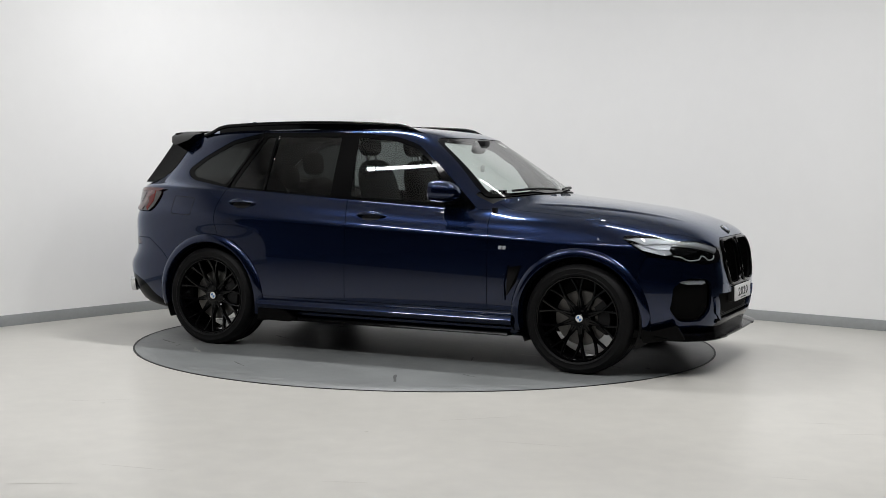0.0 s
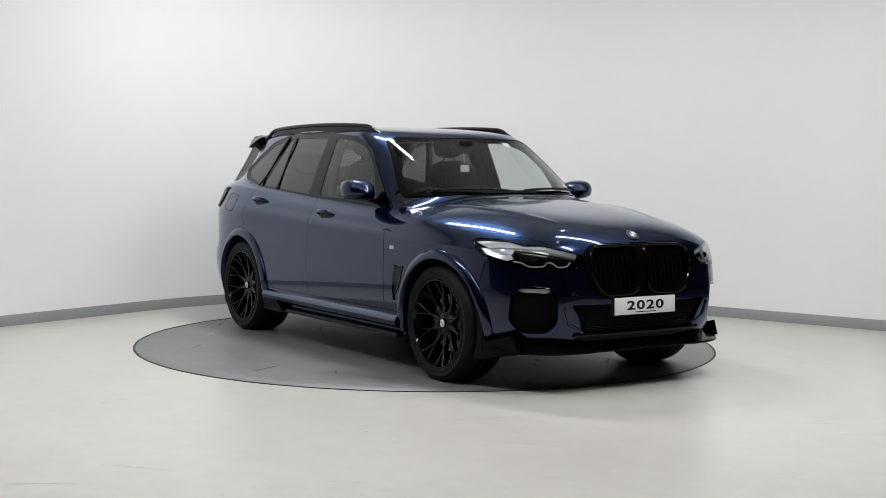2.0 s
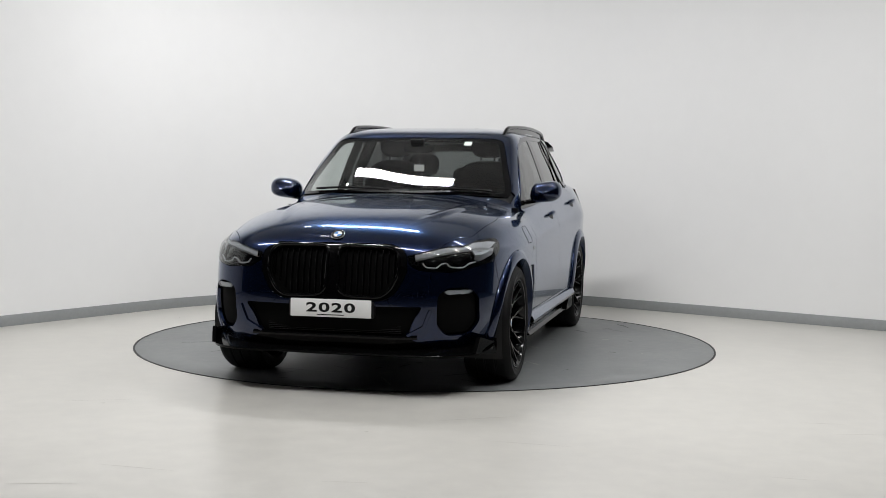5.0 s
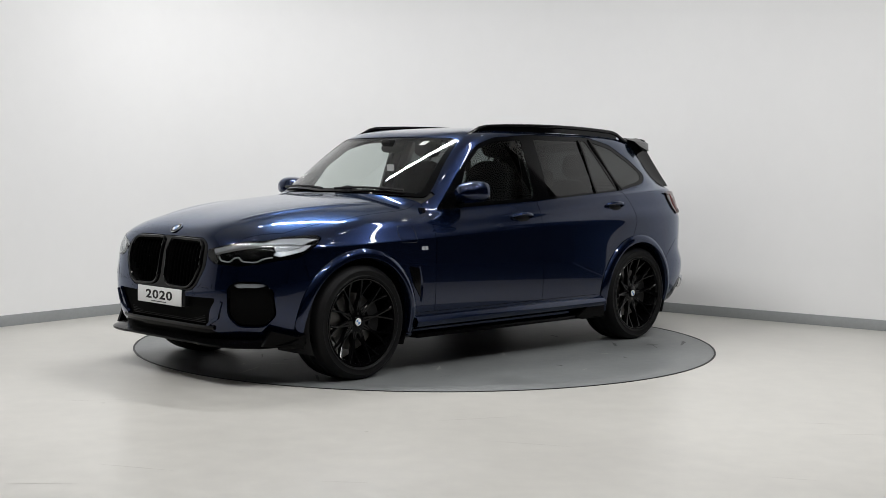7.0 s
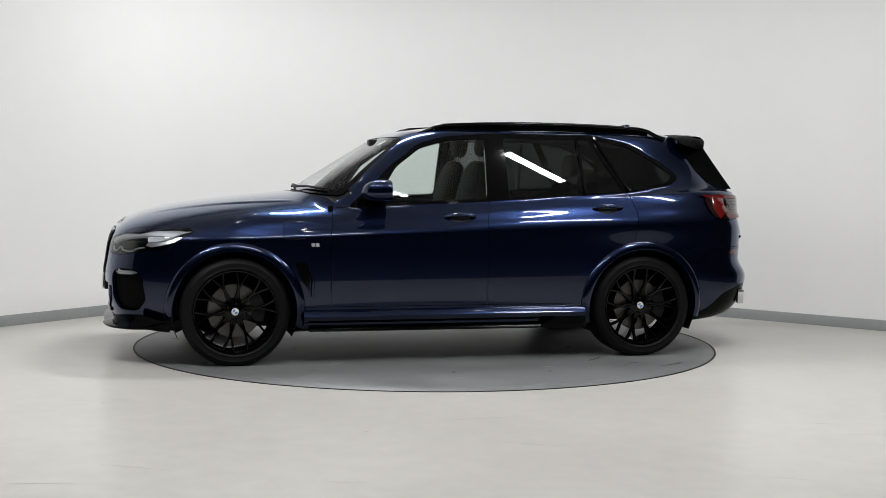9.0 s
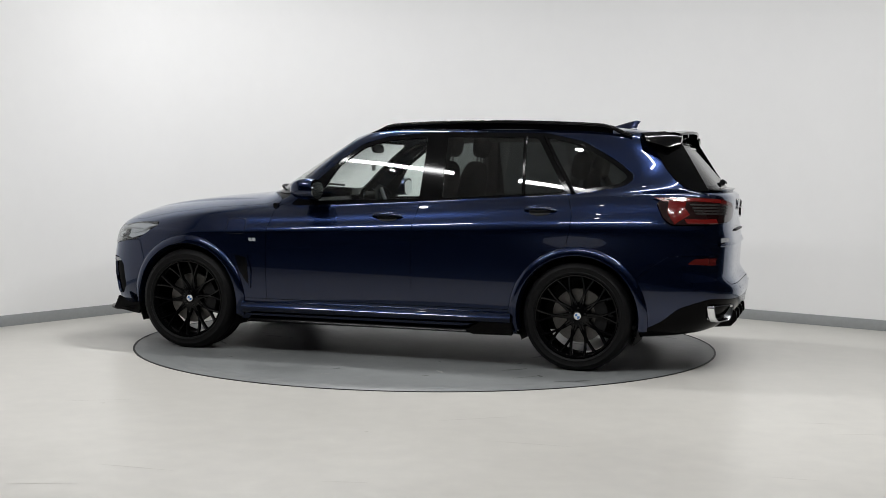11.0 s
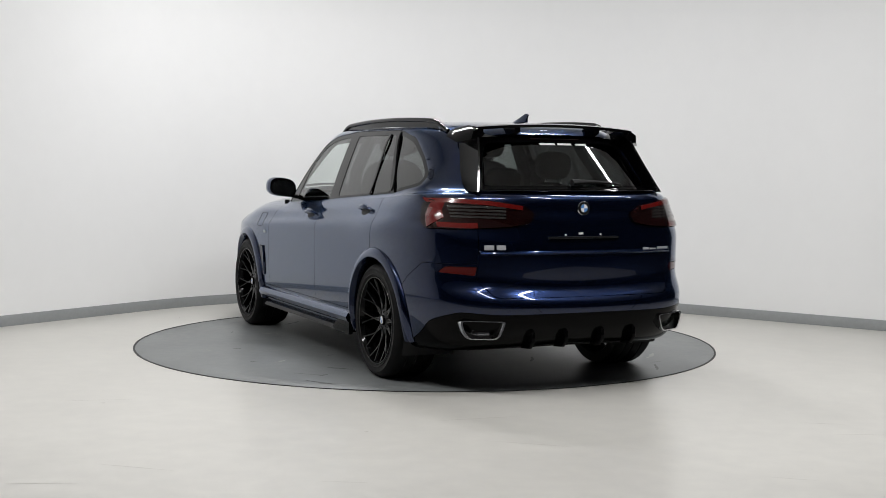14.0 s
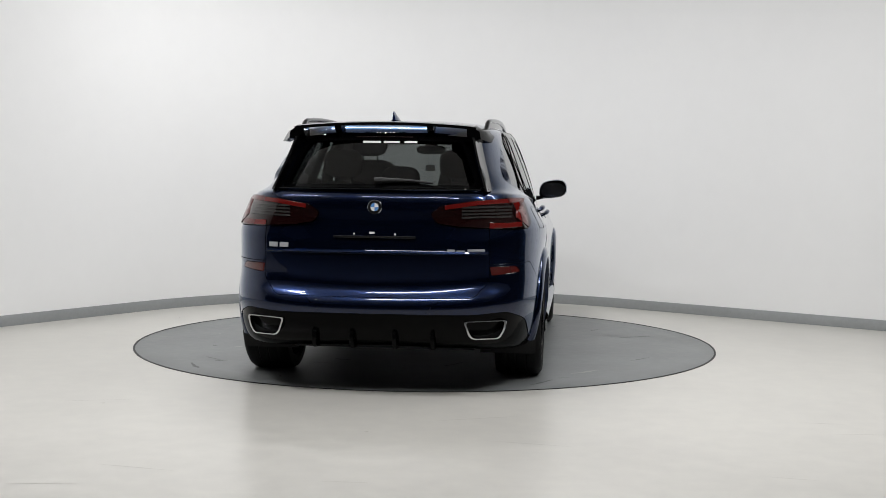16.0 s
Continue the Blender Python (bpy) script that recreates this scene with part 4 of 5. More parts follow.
def taillight(side):
    t = panel("taillight", ["taillight"], [side], M_REDDARK, car, "smoked dark red tail light", sink=-.012, fold=.03)
    # red blades: an upper bar, a lower bar and the outer hook, with pale ribs between
    for nm, line, w in (("upper_blade", [(.42, 1.138), (.60, 1.163), (.78, 1.174), (.86, 1.172)], .014), ("lower_blade", [(.68, 1.030), (.78, 1.028), (.86, 1.032)], .017)):
        bm = bmesh.new()
        ribbon(bm, dense(line, .03, False), "rear", side, [(-w, .010), (-w * .8, .016), (w * .8, .016), (w, .010)])
        part(nm, bm, M_RED, t, "brighter red light blade")
    bm = bmesh.new()
    ribbon(bm, dense([(-2.12, 1.165), (-2.115, 1.10), (-2.16, 1.035)], .02, False), "side", side, [(-.07, .010), (-.06, .017), (.035, .017), (.045, .010)])
    part("outer_blade", bm, M_RED, t, "bright red outer lens")
    for k in range(4):
        z = 1.075 + .020 * k
        bm = bmesh.new()
        ribbon(bm, dense([(.52, z + .004), (.66, z + .006), (.80, z + .006)], .03, False), "rear", side, [(-.007, .010), (-.005, .0155), (.005, .0155), (.007, .010)])
        part("lens_rib", bm, M_RIB, t, "dark grey lens rib")


def wing_vent(side):
    bm = bmesh.new()
    plate_on(bm, rounded([(.985, .70), (1.085, .72), (1.045, .60), (.975, .50)], .015, 3), "side", side, -.004, .004)
    v = part("wing_vent", bm, M_BLACK, car, "gloss black vent behind the front wheel")
    bm = bmesh.new()
    ribbon(bm, dense([(.985, .715), (.955, .60), (.962, .475)], .03, False), "side", side, [(-.012, .0), (-.006, .012), (.006, .012), (.014, .0)])
    part("vent_blade", bm, M_PAINT, v)


def tri_badge(side):
    bm = bmesh.new()
    for k in range(2):
        x = .925 + .03 * k
        plate_on(bm, [(x - .012, .822), (x + .012, .822), (x + .016, .846), (x - .008, .846)], "side", side, -.002, .004)
    part("wing_badge", bm, M_BLADE, car, "small chrome wing badge")


def bonnet():
    b = panel("bonnet", ["hood"], [1, -1], M_PAINT, car)
    roundel(at(0.0, .962, "front", 1, .002), .041, b)
    for side in (1, -1):
        bm = bmesh.new()
        line = [(2.10, .42), (1.80, .50), (1.50, .57), (1.20, .62), (1.02, .65)]
        ribbon(bm, dense(line, .04, False), "top", side, [(-.06, -.001), (-.02, .004), (0, .008), (.012, .006), (.05, -.001)], True)
        part("bonnet_crease", bm, M_PAINT, b)


def grille():
    g = panel("grille_surround", ["grille_band"], [1, -1], M_BLACK, car, "gloss black grille surround")
    for side in (1, -1):
        k = panel("kidney_grille", ["kidney"], [side], M_VOID, g, "black kidney grille", sink=.03, gap=0, fold=-.03)
        bm = bmesh.new()
        ring = [p for p, _ in skin(dense(KIDNEY, .03), "front", side, .004)]
        ring.append(ring[0])
        tube(bm, ring, .010, 8, cap=False)
        bmesh.ops.recalc_face_normals(bm, faces=bm.faces)
        part("grille_frame", bm, M_BLACK, g, "gloss black grille frame")
        for j in range(9):
            y = .075 + .038 * j
            zt, zb = .893 - .03 * max(0, (y - .33) / .07), .615 + .12 * max(0, (y - .27) / .12)
            bm = bmesh.new()
            pts = [p for p, _ in skin([(y, zb + (zt - zb) * i / 7) for i in range(8)], "front", side, -.024)]
            rows = [[p + Vector((dx, dy, 0)) for dx, dy in ((-.018, -.006), (.012, -.004), (.014, 0), (.012, .004), (-.018, .006))] for p in pts]
            r = sheet(bm, rows, closed_v=True)
            bmesh.ops.recalc_face_normals(bm, faces=bm.faces)
            part("grille_slat", bm, M_DIFF, g)


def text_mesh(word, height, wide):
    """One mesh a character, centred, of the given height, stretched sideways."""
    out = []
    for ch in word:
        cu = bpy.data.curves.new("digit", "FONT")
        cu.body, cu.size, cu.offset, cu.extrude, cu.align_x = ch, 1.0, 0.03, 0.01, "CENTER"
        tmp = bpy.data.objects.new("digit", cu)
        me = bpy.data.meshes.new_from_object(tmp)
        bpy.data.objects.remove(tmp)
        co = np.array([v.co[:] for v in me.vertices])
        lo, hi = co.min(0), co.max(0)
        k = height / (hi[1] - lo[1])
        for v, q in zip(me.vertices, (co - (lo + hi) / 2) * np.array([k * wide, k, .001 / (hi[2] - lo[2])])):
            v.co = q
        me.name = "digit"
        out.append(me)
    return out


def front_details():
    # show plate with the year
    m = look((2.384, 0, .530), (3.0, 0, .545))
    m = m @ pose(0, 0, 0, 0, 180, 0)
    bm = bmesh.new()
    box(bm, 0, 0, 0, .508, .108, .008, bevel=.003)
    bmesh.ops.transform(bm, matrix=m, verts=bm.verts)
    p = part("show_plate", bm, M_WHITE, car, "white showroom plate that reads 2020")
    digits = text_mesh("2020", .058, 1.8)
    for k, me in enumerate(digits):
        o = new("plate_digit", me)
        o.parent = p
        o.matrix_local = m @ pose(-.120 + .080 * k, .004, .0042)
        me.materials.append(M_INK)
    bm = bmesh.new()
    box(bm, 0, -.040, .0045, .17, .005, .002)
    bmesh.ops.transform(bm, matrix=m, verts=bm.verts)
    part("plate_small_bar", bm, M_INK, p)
    bm = bmesh.new()
    box(bm, 2.345, 0, .525, .06, .54, .10, bevel=.01)
    part("plate_holder", bm, M_SATIN, car, "black plate holder")
    # splitter lip with raised ends
    bm = bmesh.new()
    rows = []
    for k in range(61):
        a = -.985 + 1.97 * k / 60
        y = a * .93
        c = abs(a)
        xo = 2.392 - .06 * c**2 - .36 * c**7
        if c < .45:
            xo -= 0.012
        z = .262 - .006 * c + (.022 * max(0, (c - .90) / .085) ** 1.5)
        xi = xo - .16
        rows.append([(xi, y, z + .045), (xo - .05, y, z + .022), (xo, y, z + .006), (xo + .004, y, z), (xo, y, z - .008), (xi, y, z - .012)])
    r = sheet(bm, rows, closed_v=True)
    bm.faces.new(r[0])
    bm.faces.new(list(reversed(r[-1])))
    bmesh.ops.recalc_face_normals(bm, faces=bm.faces)
    part("front_splitter", bm, M_DIFF, car, "gloss black front splitter lip")
    for side in (1, -1):
        bm = bmesh.new()
        out = [(2.14, .36), (2.19, .265), (1.93, .235), (1.90, .33), (1.98, .315)]
        prism(bm, [(x, (.925 - .35 * max(0, x - 1.98)) * side, z) for x, z in out], .025, Vector((0, side, 0)))
        bmesh.ops.recalc_face_normals(bm, faces=bm.faces)
        part("corner_winglet", bm, M_DIFF, car, "gloss black bumper corner winglet")
        bm = bmesh.new()
        ribbon(bm, dense([(.46, .375), (.56, .43), (.60, .53)], .03, False), "front", side, [(-.014, -.01), (-.008, .010), (.008, .010), (.014, -.01)])
        part("intake_edge", bm, M_PAINT, car, "body-coloured fin between the intakes")
    bm = bmesh.new()
    rows = []
    for k in range(33):
        y = -.52 + 1.04 * k / 32
        x = float(body(*locate([(abs(y), .36)], "front")[0])[0])
        rows.append([(x + .012, y, .372), (x + .016, y, .362), (x + .012, y, .350), (x - .03, y, .348), (x - .03, y, .374)])
    r = sheet(bm, rows, closed_v=True)
    bmesh.ops.recalc_face_normals(bm, faces=bm.faces)
    part("intake_lower_bar", bm, M_BLACK, car, "gloss black bar under the intake")
    bm = bmesh.new()
    for k in range(14):
        z = .385 + .011 * k
        box(bm, 2.315, 0, z, .012, .84, .0035)
    tagged(part("intake_mesh", bm, M_SATIN, car, "black mesh of the lower intake"), kind="stuff")
    # windscreen wipers
    for y0, y1 in ((.10, .66), (-.62, -.04)):
        bm = bmesh.new()
        pts = [(abs(y0 + (y1 - y0) * k / 10), 1.205 + .012 * math.sin(math.pi * k / 10)) for k in range(11)]
        q = []
        for (s, v), k in zip(locate(pts, "front"), range(11)):
            p = body(s, v) + normal(s, v) * .016
            q.append((p[0], y0 + (y1 - y0) * k / 10, p[2]))
        tube(bm, q, .009, 6)
        bmesh.ops.recalc_face_normals(bm, faces=bm.faces)
        part("wiper", bm, M_SATIN, car, "black wiper at the foot of the windscreen")


def tail(tg):
    roundel(at(0.0, 1.137, "rear", 1, .002), .041, tg)
    # spoiler wing with slots
    sp = new("roof_spoiler")
    sp.parent = car
    tagged(sp, "gloss black roof spoiler with slots")

    def blade(name, y0, y1, x0, x1, z0, z1, thick=.02):
        bm = bmesh.new()
        rows = []
        for k in range(17):
            y = y0 + (y1 - y0) * k / 16
            bow = .05 * (y / .6) ** 2
            dz = -.028 * (y / .6) ** 2
            rows.append([(x0 + bow, y, z0 + dz), ((x0 + x1) / 2 + bow, y, (z0 + z1) / 2 + .006 + dz), (x1 + bow, y, z1 + dz), (x1 + bow + .004, y, z1 - thick + dz), ((x0 + x1) / 2 + bow, y, (z0 + z1) / 2 - thick + dz), (x0 + bow, y, z0 - thick + dz)])
        r = sheet(bm, rows, closed_v=True)
        bm.faces.new(r[0])
        bm.faces.new(list(reversed(r[-1])))
        bmesh.ops.recalc_face_normals(bm, faces=bm.faces)
        part(name, bm, M_BLACK, sp)

    blade("rear_blade", -.565, .565, -2.06, -2.155, 1.660, 1.656, .018)
    blade("front_blade", -.585, .585, -1.93, -2.075, 1.640, 1.590, .03)
    for side in (1, -1):
        for y in (.29, .545):
            bm = bmesh.new()
            w = .02 if y < .5 else .03
            drop = -.028 * (y / .6) ** 2
            prism(bm, [(x + .05 * (y / .6) ** 2, (y + w) * side, z + drop) for x, z in ((-1.96, 1.632), (-2.07, 1.658), (-2.15, 1.652), (-2.145, 1.615), (-2.06, 1.58))], 2 * w, Vector((0, side, 0)))
            bmesh.ops.recalc_face_normals(bm, faces=bm.faces)
            part("spoiler_strut", bm, M_BLACK, sp)
        # black fin beside the rear glass, deep at the top
        bm = bmesh.new()
        line = dense([(.555, 1.605), (.575, 1.52), (.602, 1.42), (.64, 1.30), (.662, 1.235)], .03, False)
        rows = []
        for i, ((pt, n), (po, _)) in enumerate(zip(skin(line, "rear", side, 0.0), skin([(y + .022, z) for y, z in line], "rear", side, .003))):
            t = i / (len(line) - 1)
            d = max(.016, pt.x + 2.105 + .225 * (1.605 - pt.z) / .37)
            tip = pt + Vector((-d, .004 * side, -.012 * (1 - t)))
            rows.append([po, pt + Vector((-.25 * d, .012 * side, 0)), tip, tip - Vector((0, .014 * side, 0)), pt - Vector((-.01, .03 * side, 0))])
        r = sheet(bm, rows, closed_v=True)
        bm.faces.new(r[0])
        bm.faces.new(list(reversed(r[-1])))
        bmesh.ops.recalc_face_normals(bm, faces=bm.faces)
        part("window_fin", bm, M_BLACK, car, "gloss black fin beside the rear glass")
        bm = bmesh.new()
        top, low = ((-1.84, 1.635, .565), (-2.00, 1.645, .565), (-2.125, 1.622, .562)), ((-1.90, 1.575, .675), (-2.04, 1.535, .665), (-2.12, 1.555, .605))
        rows = [[(x, y * side, z) for x, z, y in (t, ((t[0] + l[0]) / 2 - .004, (t[1] + l[1]) / 2 + .012, (t[2] + l[2]) / 2 + .014), l)] + [(l[0], (l[2] - .05) * side, l[1] - .004), (t[0], (t[2] - .05) * side, t[1] - .03)] for t, l in zip(top, low)]
        r = sheet(bm, rows, closed_v=True)
        bm.faces.new(r[0])
        bm.faces.new(list(reversed(r[-1])))
        bmesh.ops.recalc_face_normals(bm, faces=bm.faces)
        part("spoiler_cheek", bm, M_BLACK, sp)
        # exhaust tip
        bm = bmesh.new()
        prof = rounded([(.545, .462), (.80, .466), (.785, .40), (.755, .352), (.60, .352), (.575, .375)], .022, 4)
        xs = -2.436
        cy, cz = .675, .41
        rows = []
        for y, z in prof:
            def q(k, x):
                return (x + .45 * (cy + (y - cy) * k - .675), (cy + (y - cy) * k) * side, cz + (z - cz) * k)
            rows.append([q(1.0, xs + .035), q(1.02, xs), q(1.0, xs - .010), q(.90, xs - .010), q(.86, xs), q(.84, xs + .08)])
        sheet(bm, rows, closed_u=True)
        bmesh.ops.recalc_face_normals(bm, faces=bm.faces)
        e = part("exhaust_tip", bm, M_CHROME, car, "bright chrome exhaust surround")
        bm = bmesh.new()
        prism(bm, [(xs + .05 + .45 * (y - cy) * .9, (cy + (y - cy) * .9) * side, cz + (z - cz) * .9) for y, z in prof], .01, Vector((1, 0, 0)))
        bmesh.ops.recalc_face_normals(bm, faces=bm.faces)
        part("exhaust_pipe", bm, M_INK, e, "dark pipe mouth")
        # winglet at the bumper corner
        bm = bmesh.new()
        rows = []
        for k in range(15):
            t = k / 14
            p, n = body(2.28 + .34 * t, 1.15), normal(2.28 + .34 * t, 1.15)
            lift = .10 * max(0.0, 1 - t / .28) ** 1.5
            ring = [(p[0] + n[0] * o, (p[1] + n[1] * o) * side, .305 + h + (lift if h > -.02 else 0)) for o, h in ((-.03, .02), (.022, .008), (.026, 0), (.02, -.010), (-.05, -.022))]
            rows.append(ring)
        r = sheet(bm, rows, closed_v=True)
        bm.faces.new(r[0])
        bm.faces.new(list(reversed(r[-1])))
        bmesh.ops.recalc_face_normals(bm, faces=bm.faces)
        part("rear_corner_blade", bm, M_BLACK, car, "gloss black rear corner blade")
        for y in (.13, .36):
            bm = bmesh.new()
            prism(bm, [(x, (y + .012) * side, z) for x, z in ((-2.44, .42), (-2.505, .39), (-2.51, .33), (-2.47, .285), (-2.36, .275))], .024, Vector((0, side, 0)))
            bmesh.ops.bevel(bm, geom=bm.edges[:], offset=.004, segments=1, affect="EDGES")
            bmesh.ops.recalc_face_normals(bm, faces=bm.faces)
            part("diffuser_fin", bm, M_DIFF, car, "gloss black diffuser fin")
    # lip under the glass, plate recess, handle bar
    bm = bmesh.new()
    rows = []
    for k in range(33):
        y = -.67 + 1.34 * k / 32
        x = float(body(*locate([(abs(y), 1.235)], "rear")[0])[0])
        rows.append([(x + .03, y, 1.252), (x - .022, y, 1.248), (x - .028, y, 1.242), (x - .012, y, 1.228), (x + .02, y, 1.222)])
    sheet(bm, rows, closed_v=True)
    bmesh.ops.recalc_face_normals(bm, faces=bm.faces)
    part("tailgate_lip", bm, M_BLACK, tg, "black lip under the rear glass")
    bm = bmesh.new()
    box(bm, -2.467, 0, .958, .03, .50, .014, bevel=.004)
    part("plate_lamp_bar", bm, M_INK, tg, "dark bar over the empty plate recess")
    for y, z, w, h in ((0.0, .982, .062, .012), (.125, .975, .010, .010), (-.125, .975, .010, .010)):
        bm = bmesh.new()
        plate_on(bm, [(y - w / 2, z - h / 2), (y + w / 2, z - h / 2), (y + w / 2, z + h / 2), (y - w / 2, z + h / 2)] if y >= w / 2 else [(abs(y) + w / 2, z - h / 2), (abs(y) + w / 2, z + h / 2), (max(abs(y) - w / 2, 0), z + h / 2), (max(abs(y) - w / 2, 0), z - h / 2)], "rear", 1 if y >= 0 else -1, -.002, .004)
        part("plate_fixing", bm, M_WHITE, tg, "small white plate fixing")
    for z, h in ((.862, .004),):
        bm = bmesh.new()
        rows = []
        for k in range(33):
            y = -.68 + 1.36 * k / 32
            x = float(body(*locate([(abs(y), z)], "rear")[0])[0])
            rows.append([(x + .01, y, z + .022), (x - .012, y, z + .012), (x - .016, y, z + .004), (x - .002, y, z - .006), (x + .01, y, z - .008)])
        sheet(bm, rows)
        bmesh.ops.recalc_face_normals(bm, faces=bm.faces)
        part("tailgate_crease", bm, M_PAINT, tg)
    # chrome name bars
    for y0, y1, z, h, nm in ((.655, .600, .902, .028, "name_bar"), (.585, .530, .902, .028, "name_bar"), (-.44, -.485, .880, .020, "model_bar"), (-.495, -.545, .878, .012, "model_bar"), (-.56, -.66, .880, .022, "model_bar")):
        side = 1 if y0 > 0 else -1
        a, b = sorted((abs(y0), abs(y1)))
        bm = bmesh.new()
        plate_on(bm, [(a, z - h / 2), (b, z - h / 2), (b, z + h / 2), (a, z + h / 2)], "rear", side, -.002, .005)
        part(nm, bm, M_BLADE, tg, "bright silver badge bar")
    # wiper
    bm = bmesh.new()
    q = []
    for k in range(9):
        y, z = .02 - .36 * k / 8, 1.292 - .012 * k / 8 + .01 * math.sin(math.pi * k / 8)
        p = body(*locate([(abs(y), z)], "rear")[0])
        q.append((p[0] - .022, y, p[2]))
    tube(bm, q, [.022, .02, .016, .013, .011, .010, .009, .008, .006], 8)
    bmesh.ops.recalc_face_normals(bm, faces=bm.faces)
    part("rear_wiper", bm, M_SATIN, tg, "black rear wiper")
    bm = bmesh.new()
    x = float(body(*locate([(0.0, 1.572)], "rear")[0])[0])
    box(bm, x - .006, 0, 1.560, .012, .36, .018, bevel=.003)
    part("brake_light", bm, M_REDDARK, tg, "dark high-level brake light")
    for y0, y1 in ((.02, .13), (-.10, .0), (-.13, -.21)):
        bm = bmesh.new()
        a, b = sorted((abs(y0), abs(y1)))
        plate_on(bm, [(a, 1.527), (b, 1.527), (b, 1.538), (a, 1.538)], "rear", 1 if y0 + y1 > 0 else -1, -.001, .002)
        part("sticker_bar", bm, M_WHITE, tg, "pale unreadable sticker line")
    # roof aerial
    bm = bmesh.new()
    rows = []
    for k in range(11):
        t = k / 10
        x = -1.52 - .20 * t
        h = .058 * min(1, (t + .02) ** .9 * 1.15) * (1 if t < .9 else 1 - (t - .9) * 1.5)
        w = .028 * math.sin(math.pi * (.12 + .80 * t)) + .004
        rows.append([(x, -w, 1.683), (x - .01 * t, -w * .55, 1.683 + h * .6), (x - .03 * t, -.003, 1.683 + h), (x - .03 * t, .003, 1.683 + h), (x - .01 * t, w * .55, 1.683 + h * .6), (x, w, 1.683)])
    r = sheet(bm, rows)
    bm.faces.new(r[0])
    bm.faces.new(list(reversed(r[-1])))
    bmesh.ops.recalc_face_normals(bm, faces=bm.faces)
    part("roof_aerial", bm, M_PAINT, car, "blue shark-fin roof aerial")


def flap(name, poly, side):
    """A shut line drawn as a real groove round a filler flap."""
    bm = bmesh.new()
    ring = [p for p, _ in skin(dense(rounded(poly, .025, 4), .03), "side", side, -.0005)]
    ring.append(ring[0])
    tube(bm, ring, .0022, 6, cap=False)
    bmesh.ops.recalc_face_normals(bm, faces=bm.faces)
    part(name, bm, M_INK, car, "dark shut line of a filler flap")


def floor_pan():
    bm = bmesh.new()
    box(bm, 0, 0, .285, 4.1, 1.18, .12, bevel=.02)
    box(bm, 0, 0, .295, 2.02, 1.78, .13, bevel=.02)
    part("underbody", bm, M_SATIN, car, "black underbody tray")
    bm = bmesh.new()
    for x in (AXLE, -AXLE):
        tube(bm, [(x, -.75, HUB_Z), (x, .75, HUB_Z)], .05, 10)
    bmesh.ops.recalc_face_normals(bm, faces=bm.faces)
    part("axle", bm, M_SATIN, car, "dark axle beams")
    bm = bmesh.new()
    box(bm, -.70, 0, .62, 3.0, 1.72, .02)
    box(bm, .82, 0, .80, .03, 1.70, .60)
    box(bm, -2.32, 0, .78, .03, 1.3, .5)
    part("cabin_floor", bm, M_CABIN, car, "dark cabin floor and bulkheads")
    flap("charge_flap", [(1.16, .985), (1.01, .985), (1.01, .875), (1.16, .875)], 1)
    flap("fuel_flap", [(-1.66, 1.125), (-1.86, 1.135), (-1.86, 1.00), (-1.66, .99)], -1)


def seat(x, y, back_h=.64, width=.50):
    """A seat with cushion, backrest and headrest."""
    st = new("seat")
    st.parent = car
    tagged(st, "black leather seat with headrest")
    bm = bmesh.new()
    blob(bm, Matrix.Translation((x, y, .80)), .27, width / 2, .10, 10, 3.2)
    part("cushion", bm, M_CABIN, st)
    bm = bmesh.new()
    blob(bm, pose(x - .33, y, .80 + back_h / 2, 0, -14, 0), .075, width / 2, back_h / 2, 12, 3.2)
    part("backrest", bm, M_CABIN, st)
    bm = bmesh.new()
    blob(bm, pose(x - .44, y, .80 + back_h + .115, 0, -8, 0), .055, .135, .098, 12, 3.0)
    part("headrest", bm, M_CABIN, st)
    for dy in (-.055, .055):
        bm = bmesh.new()
        tube(bm, [(x - .40, y + dy, .80 + back_h - .06), (x - .435, y + dy, .80 + back_h + .08)], .007, 6)
        bmesh.ops.recalc_face_normals(bm, faces=bm.faces)
        part("headrest_post", bm, M_CHROME, st, "bright headrest post")


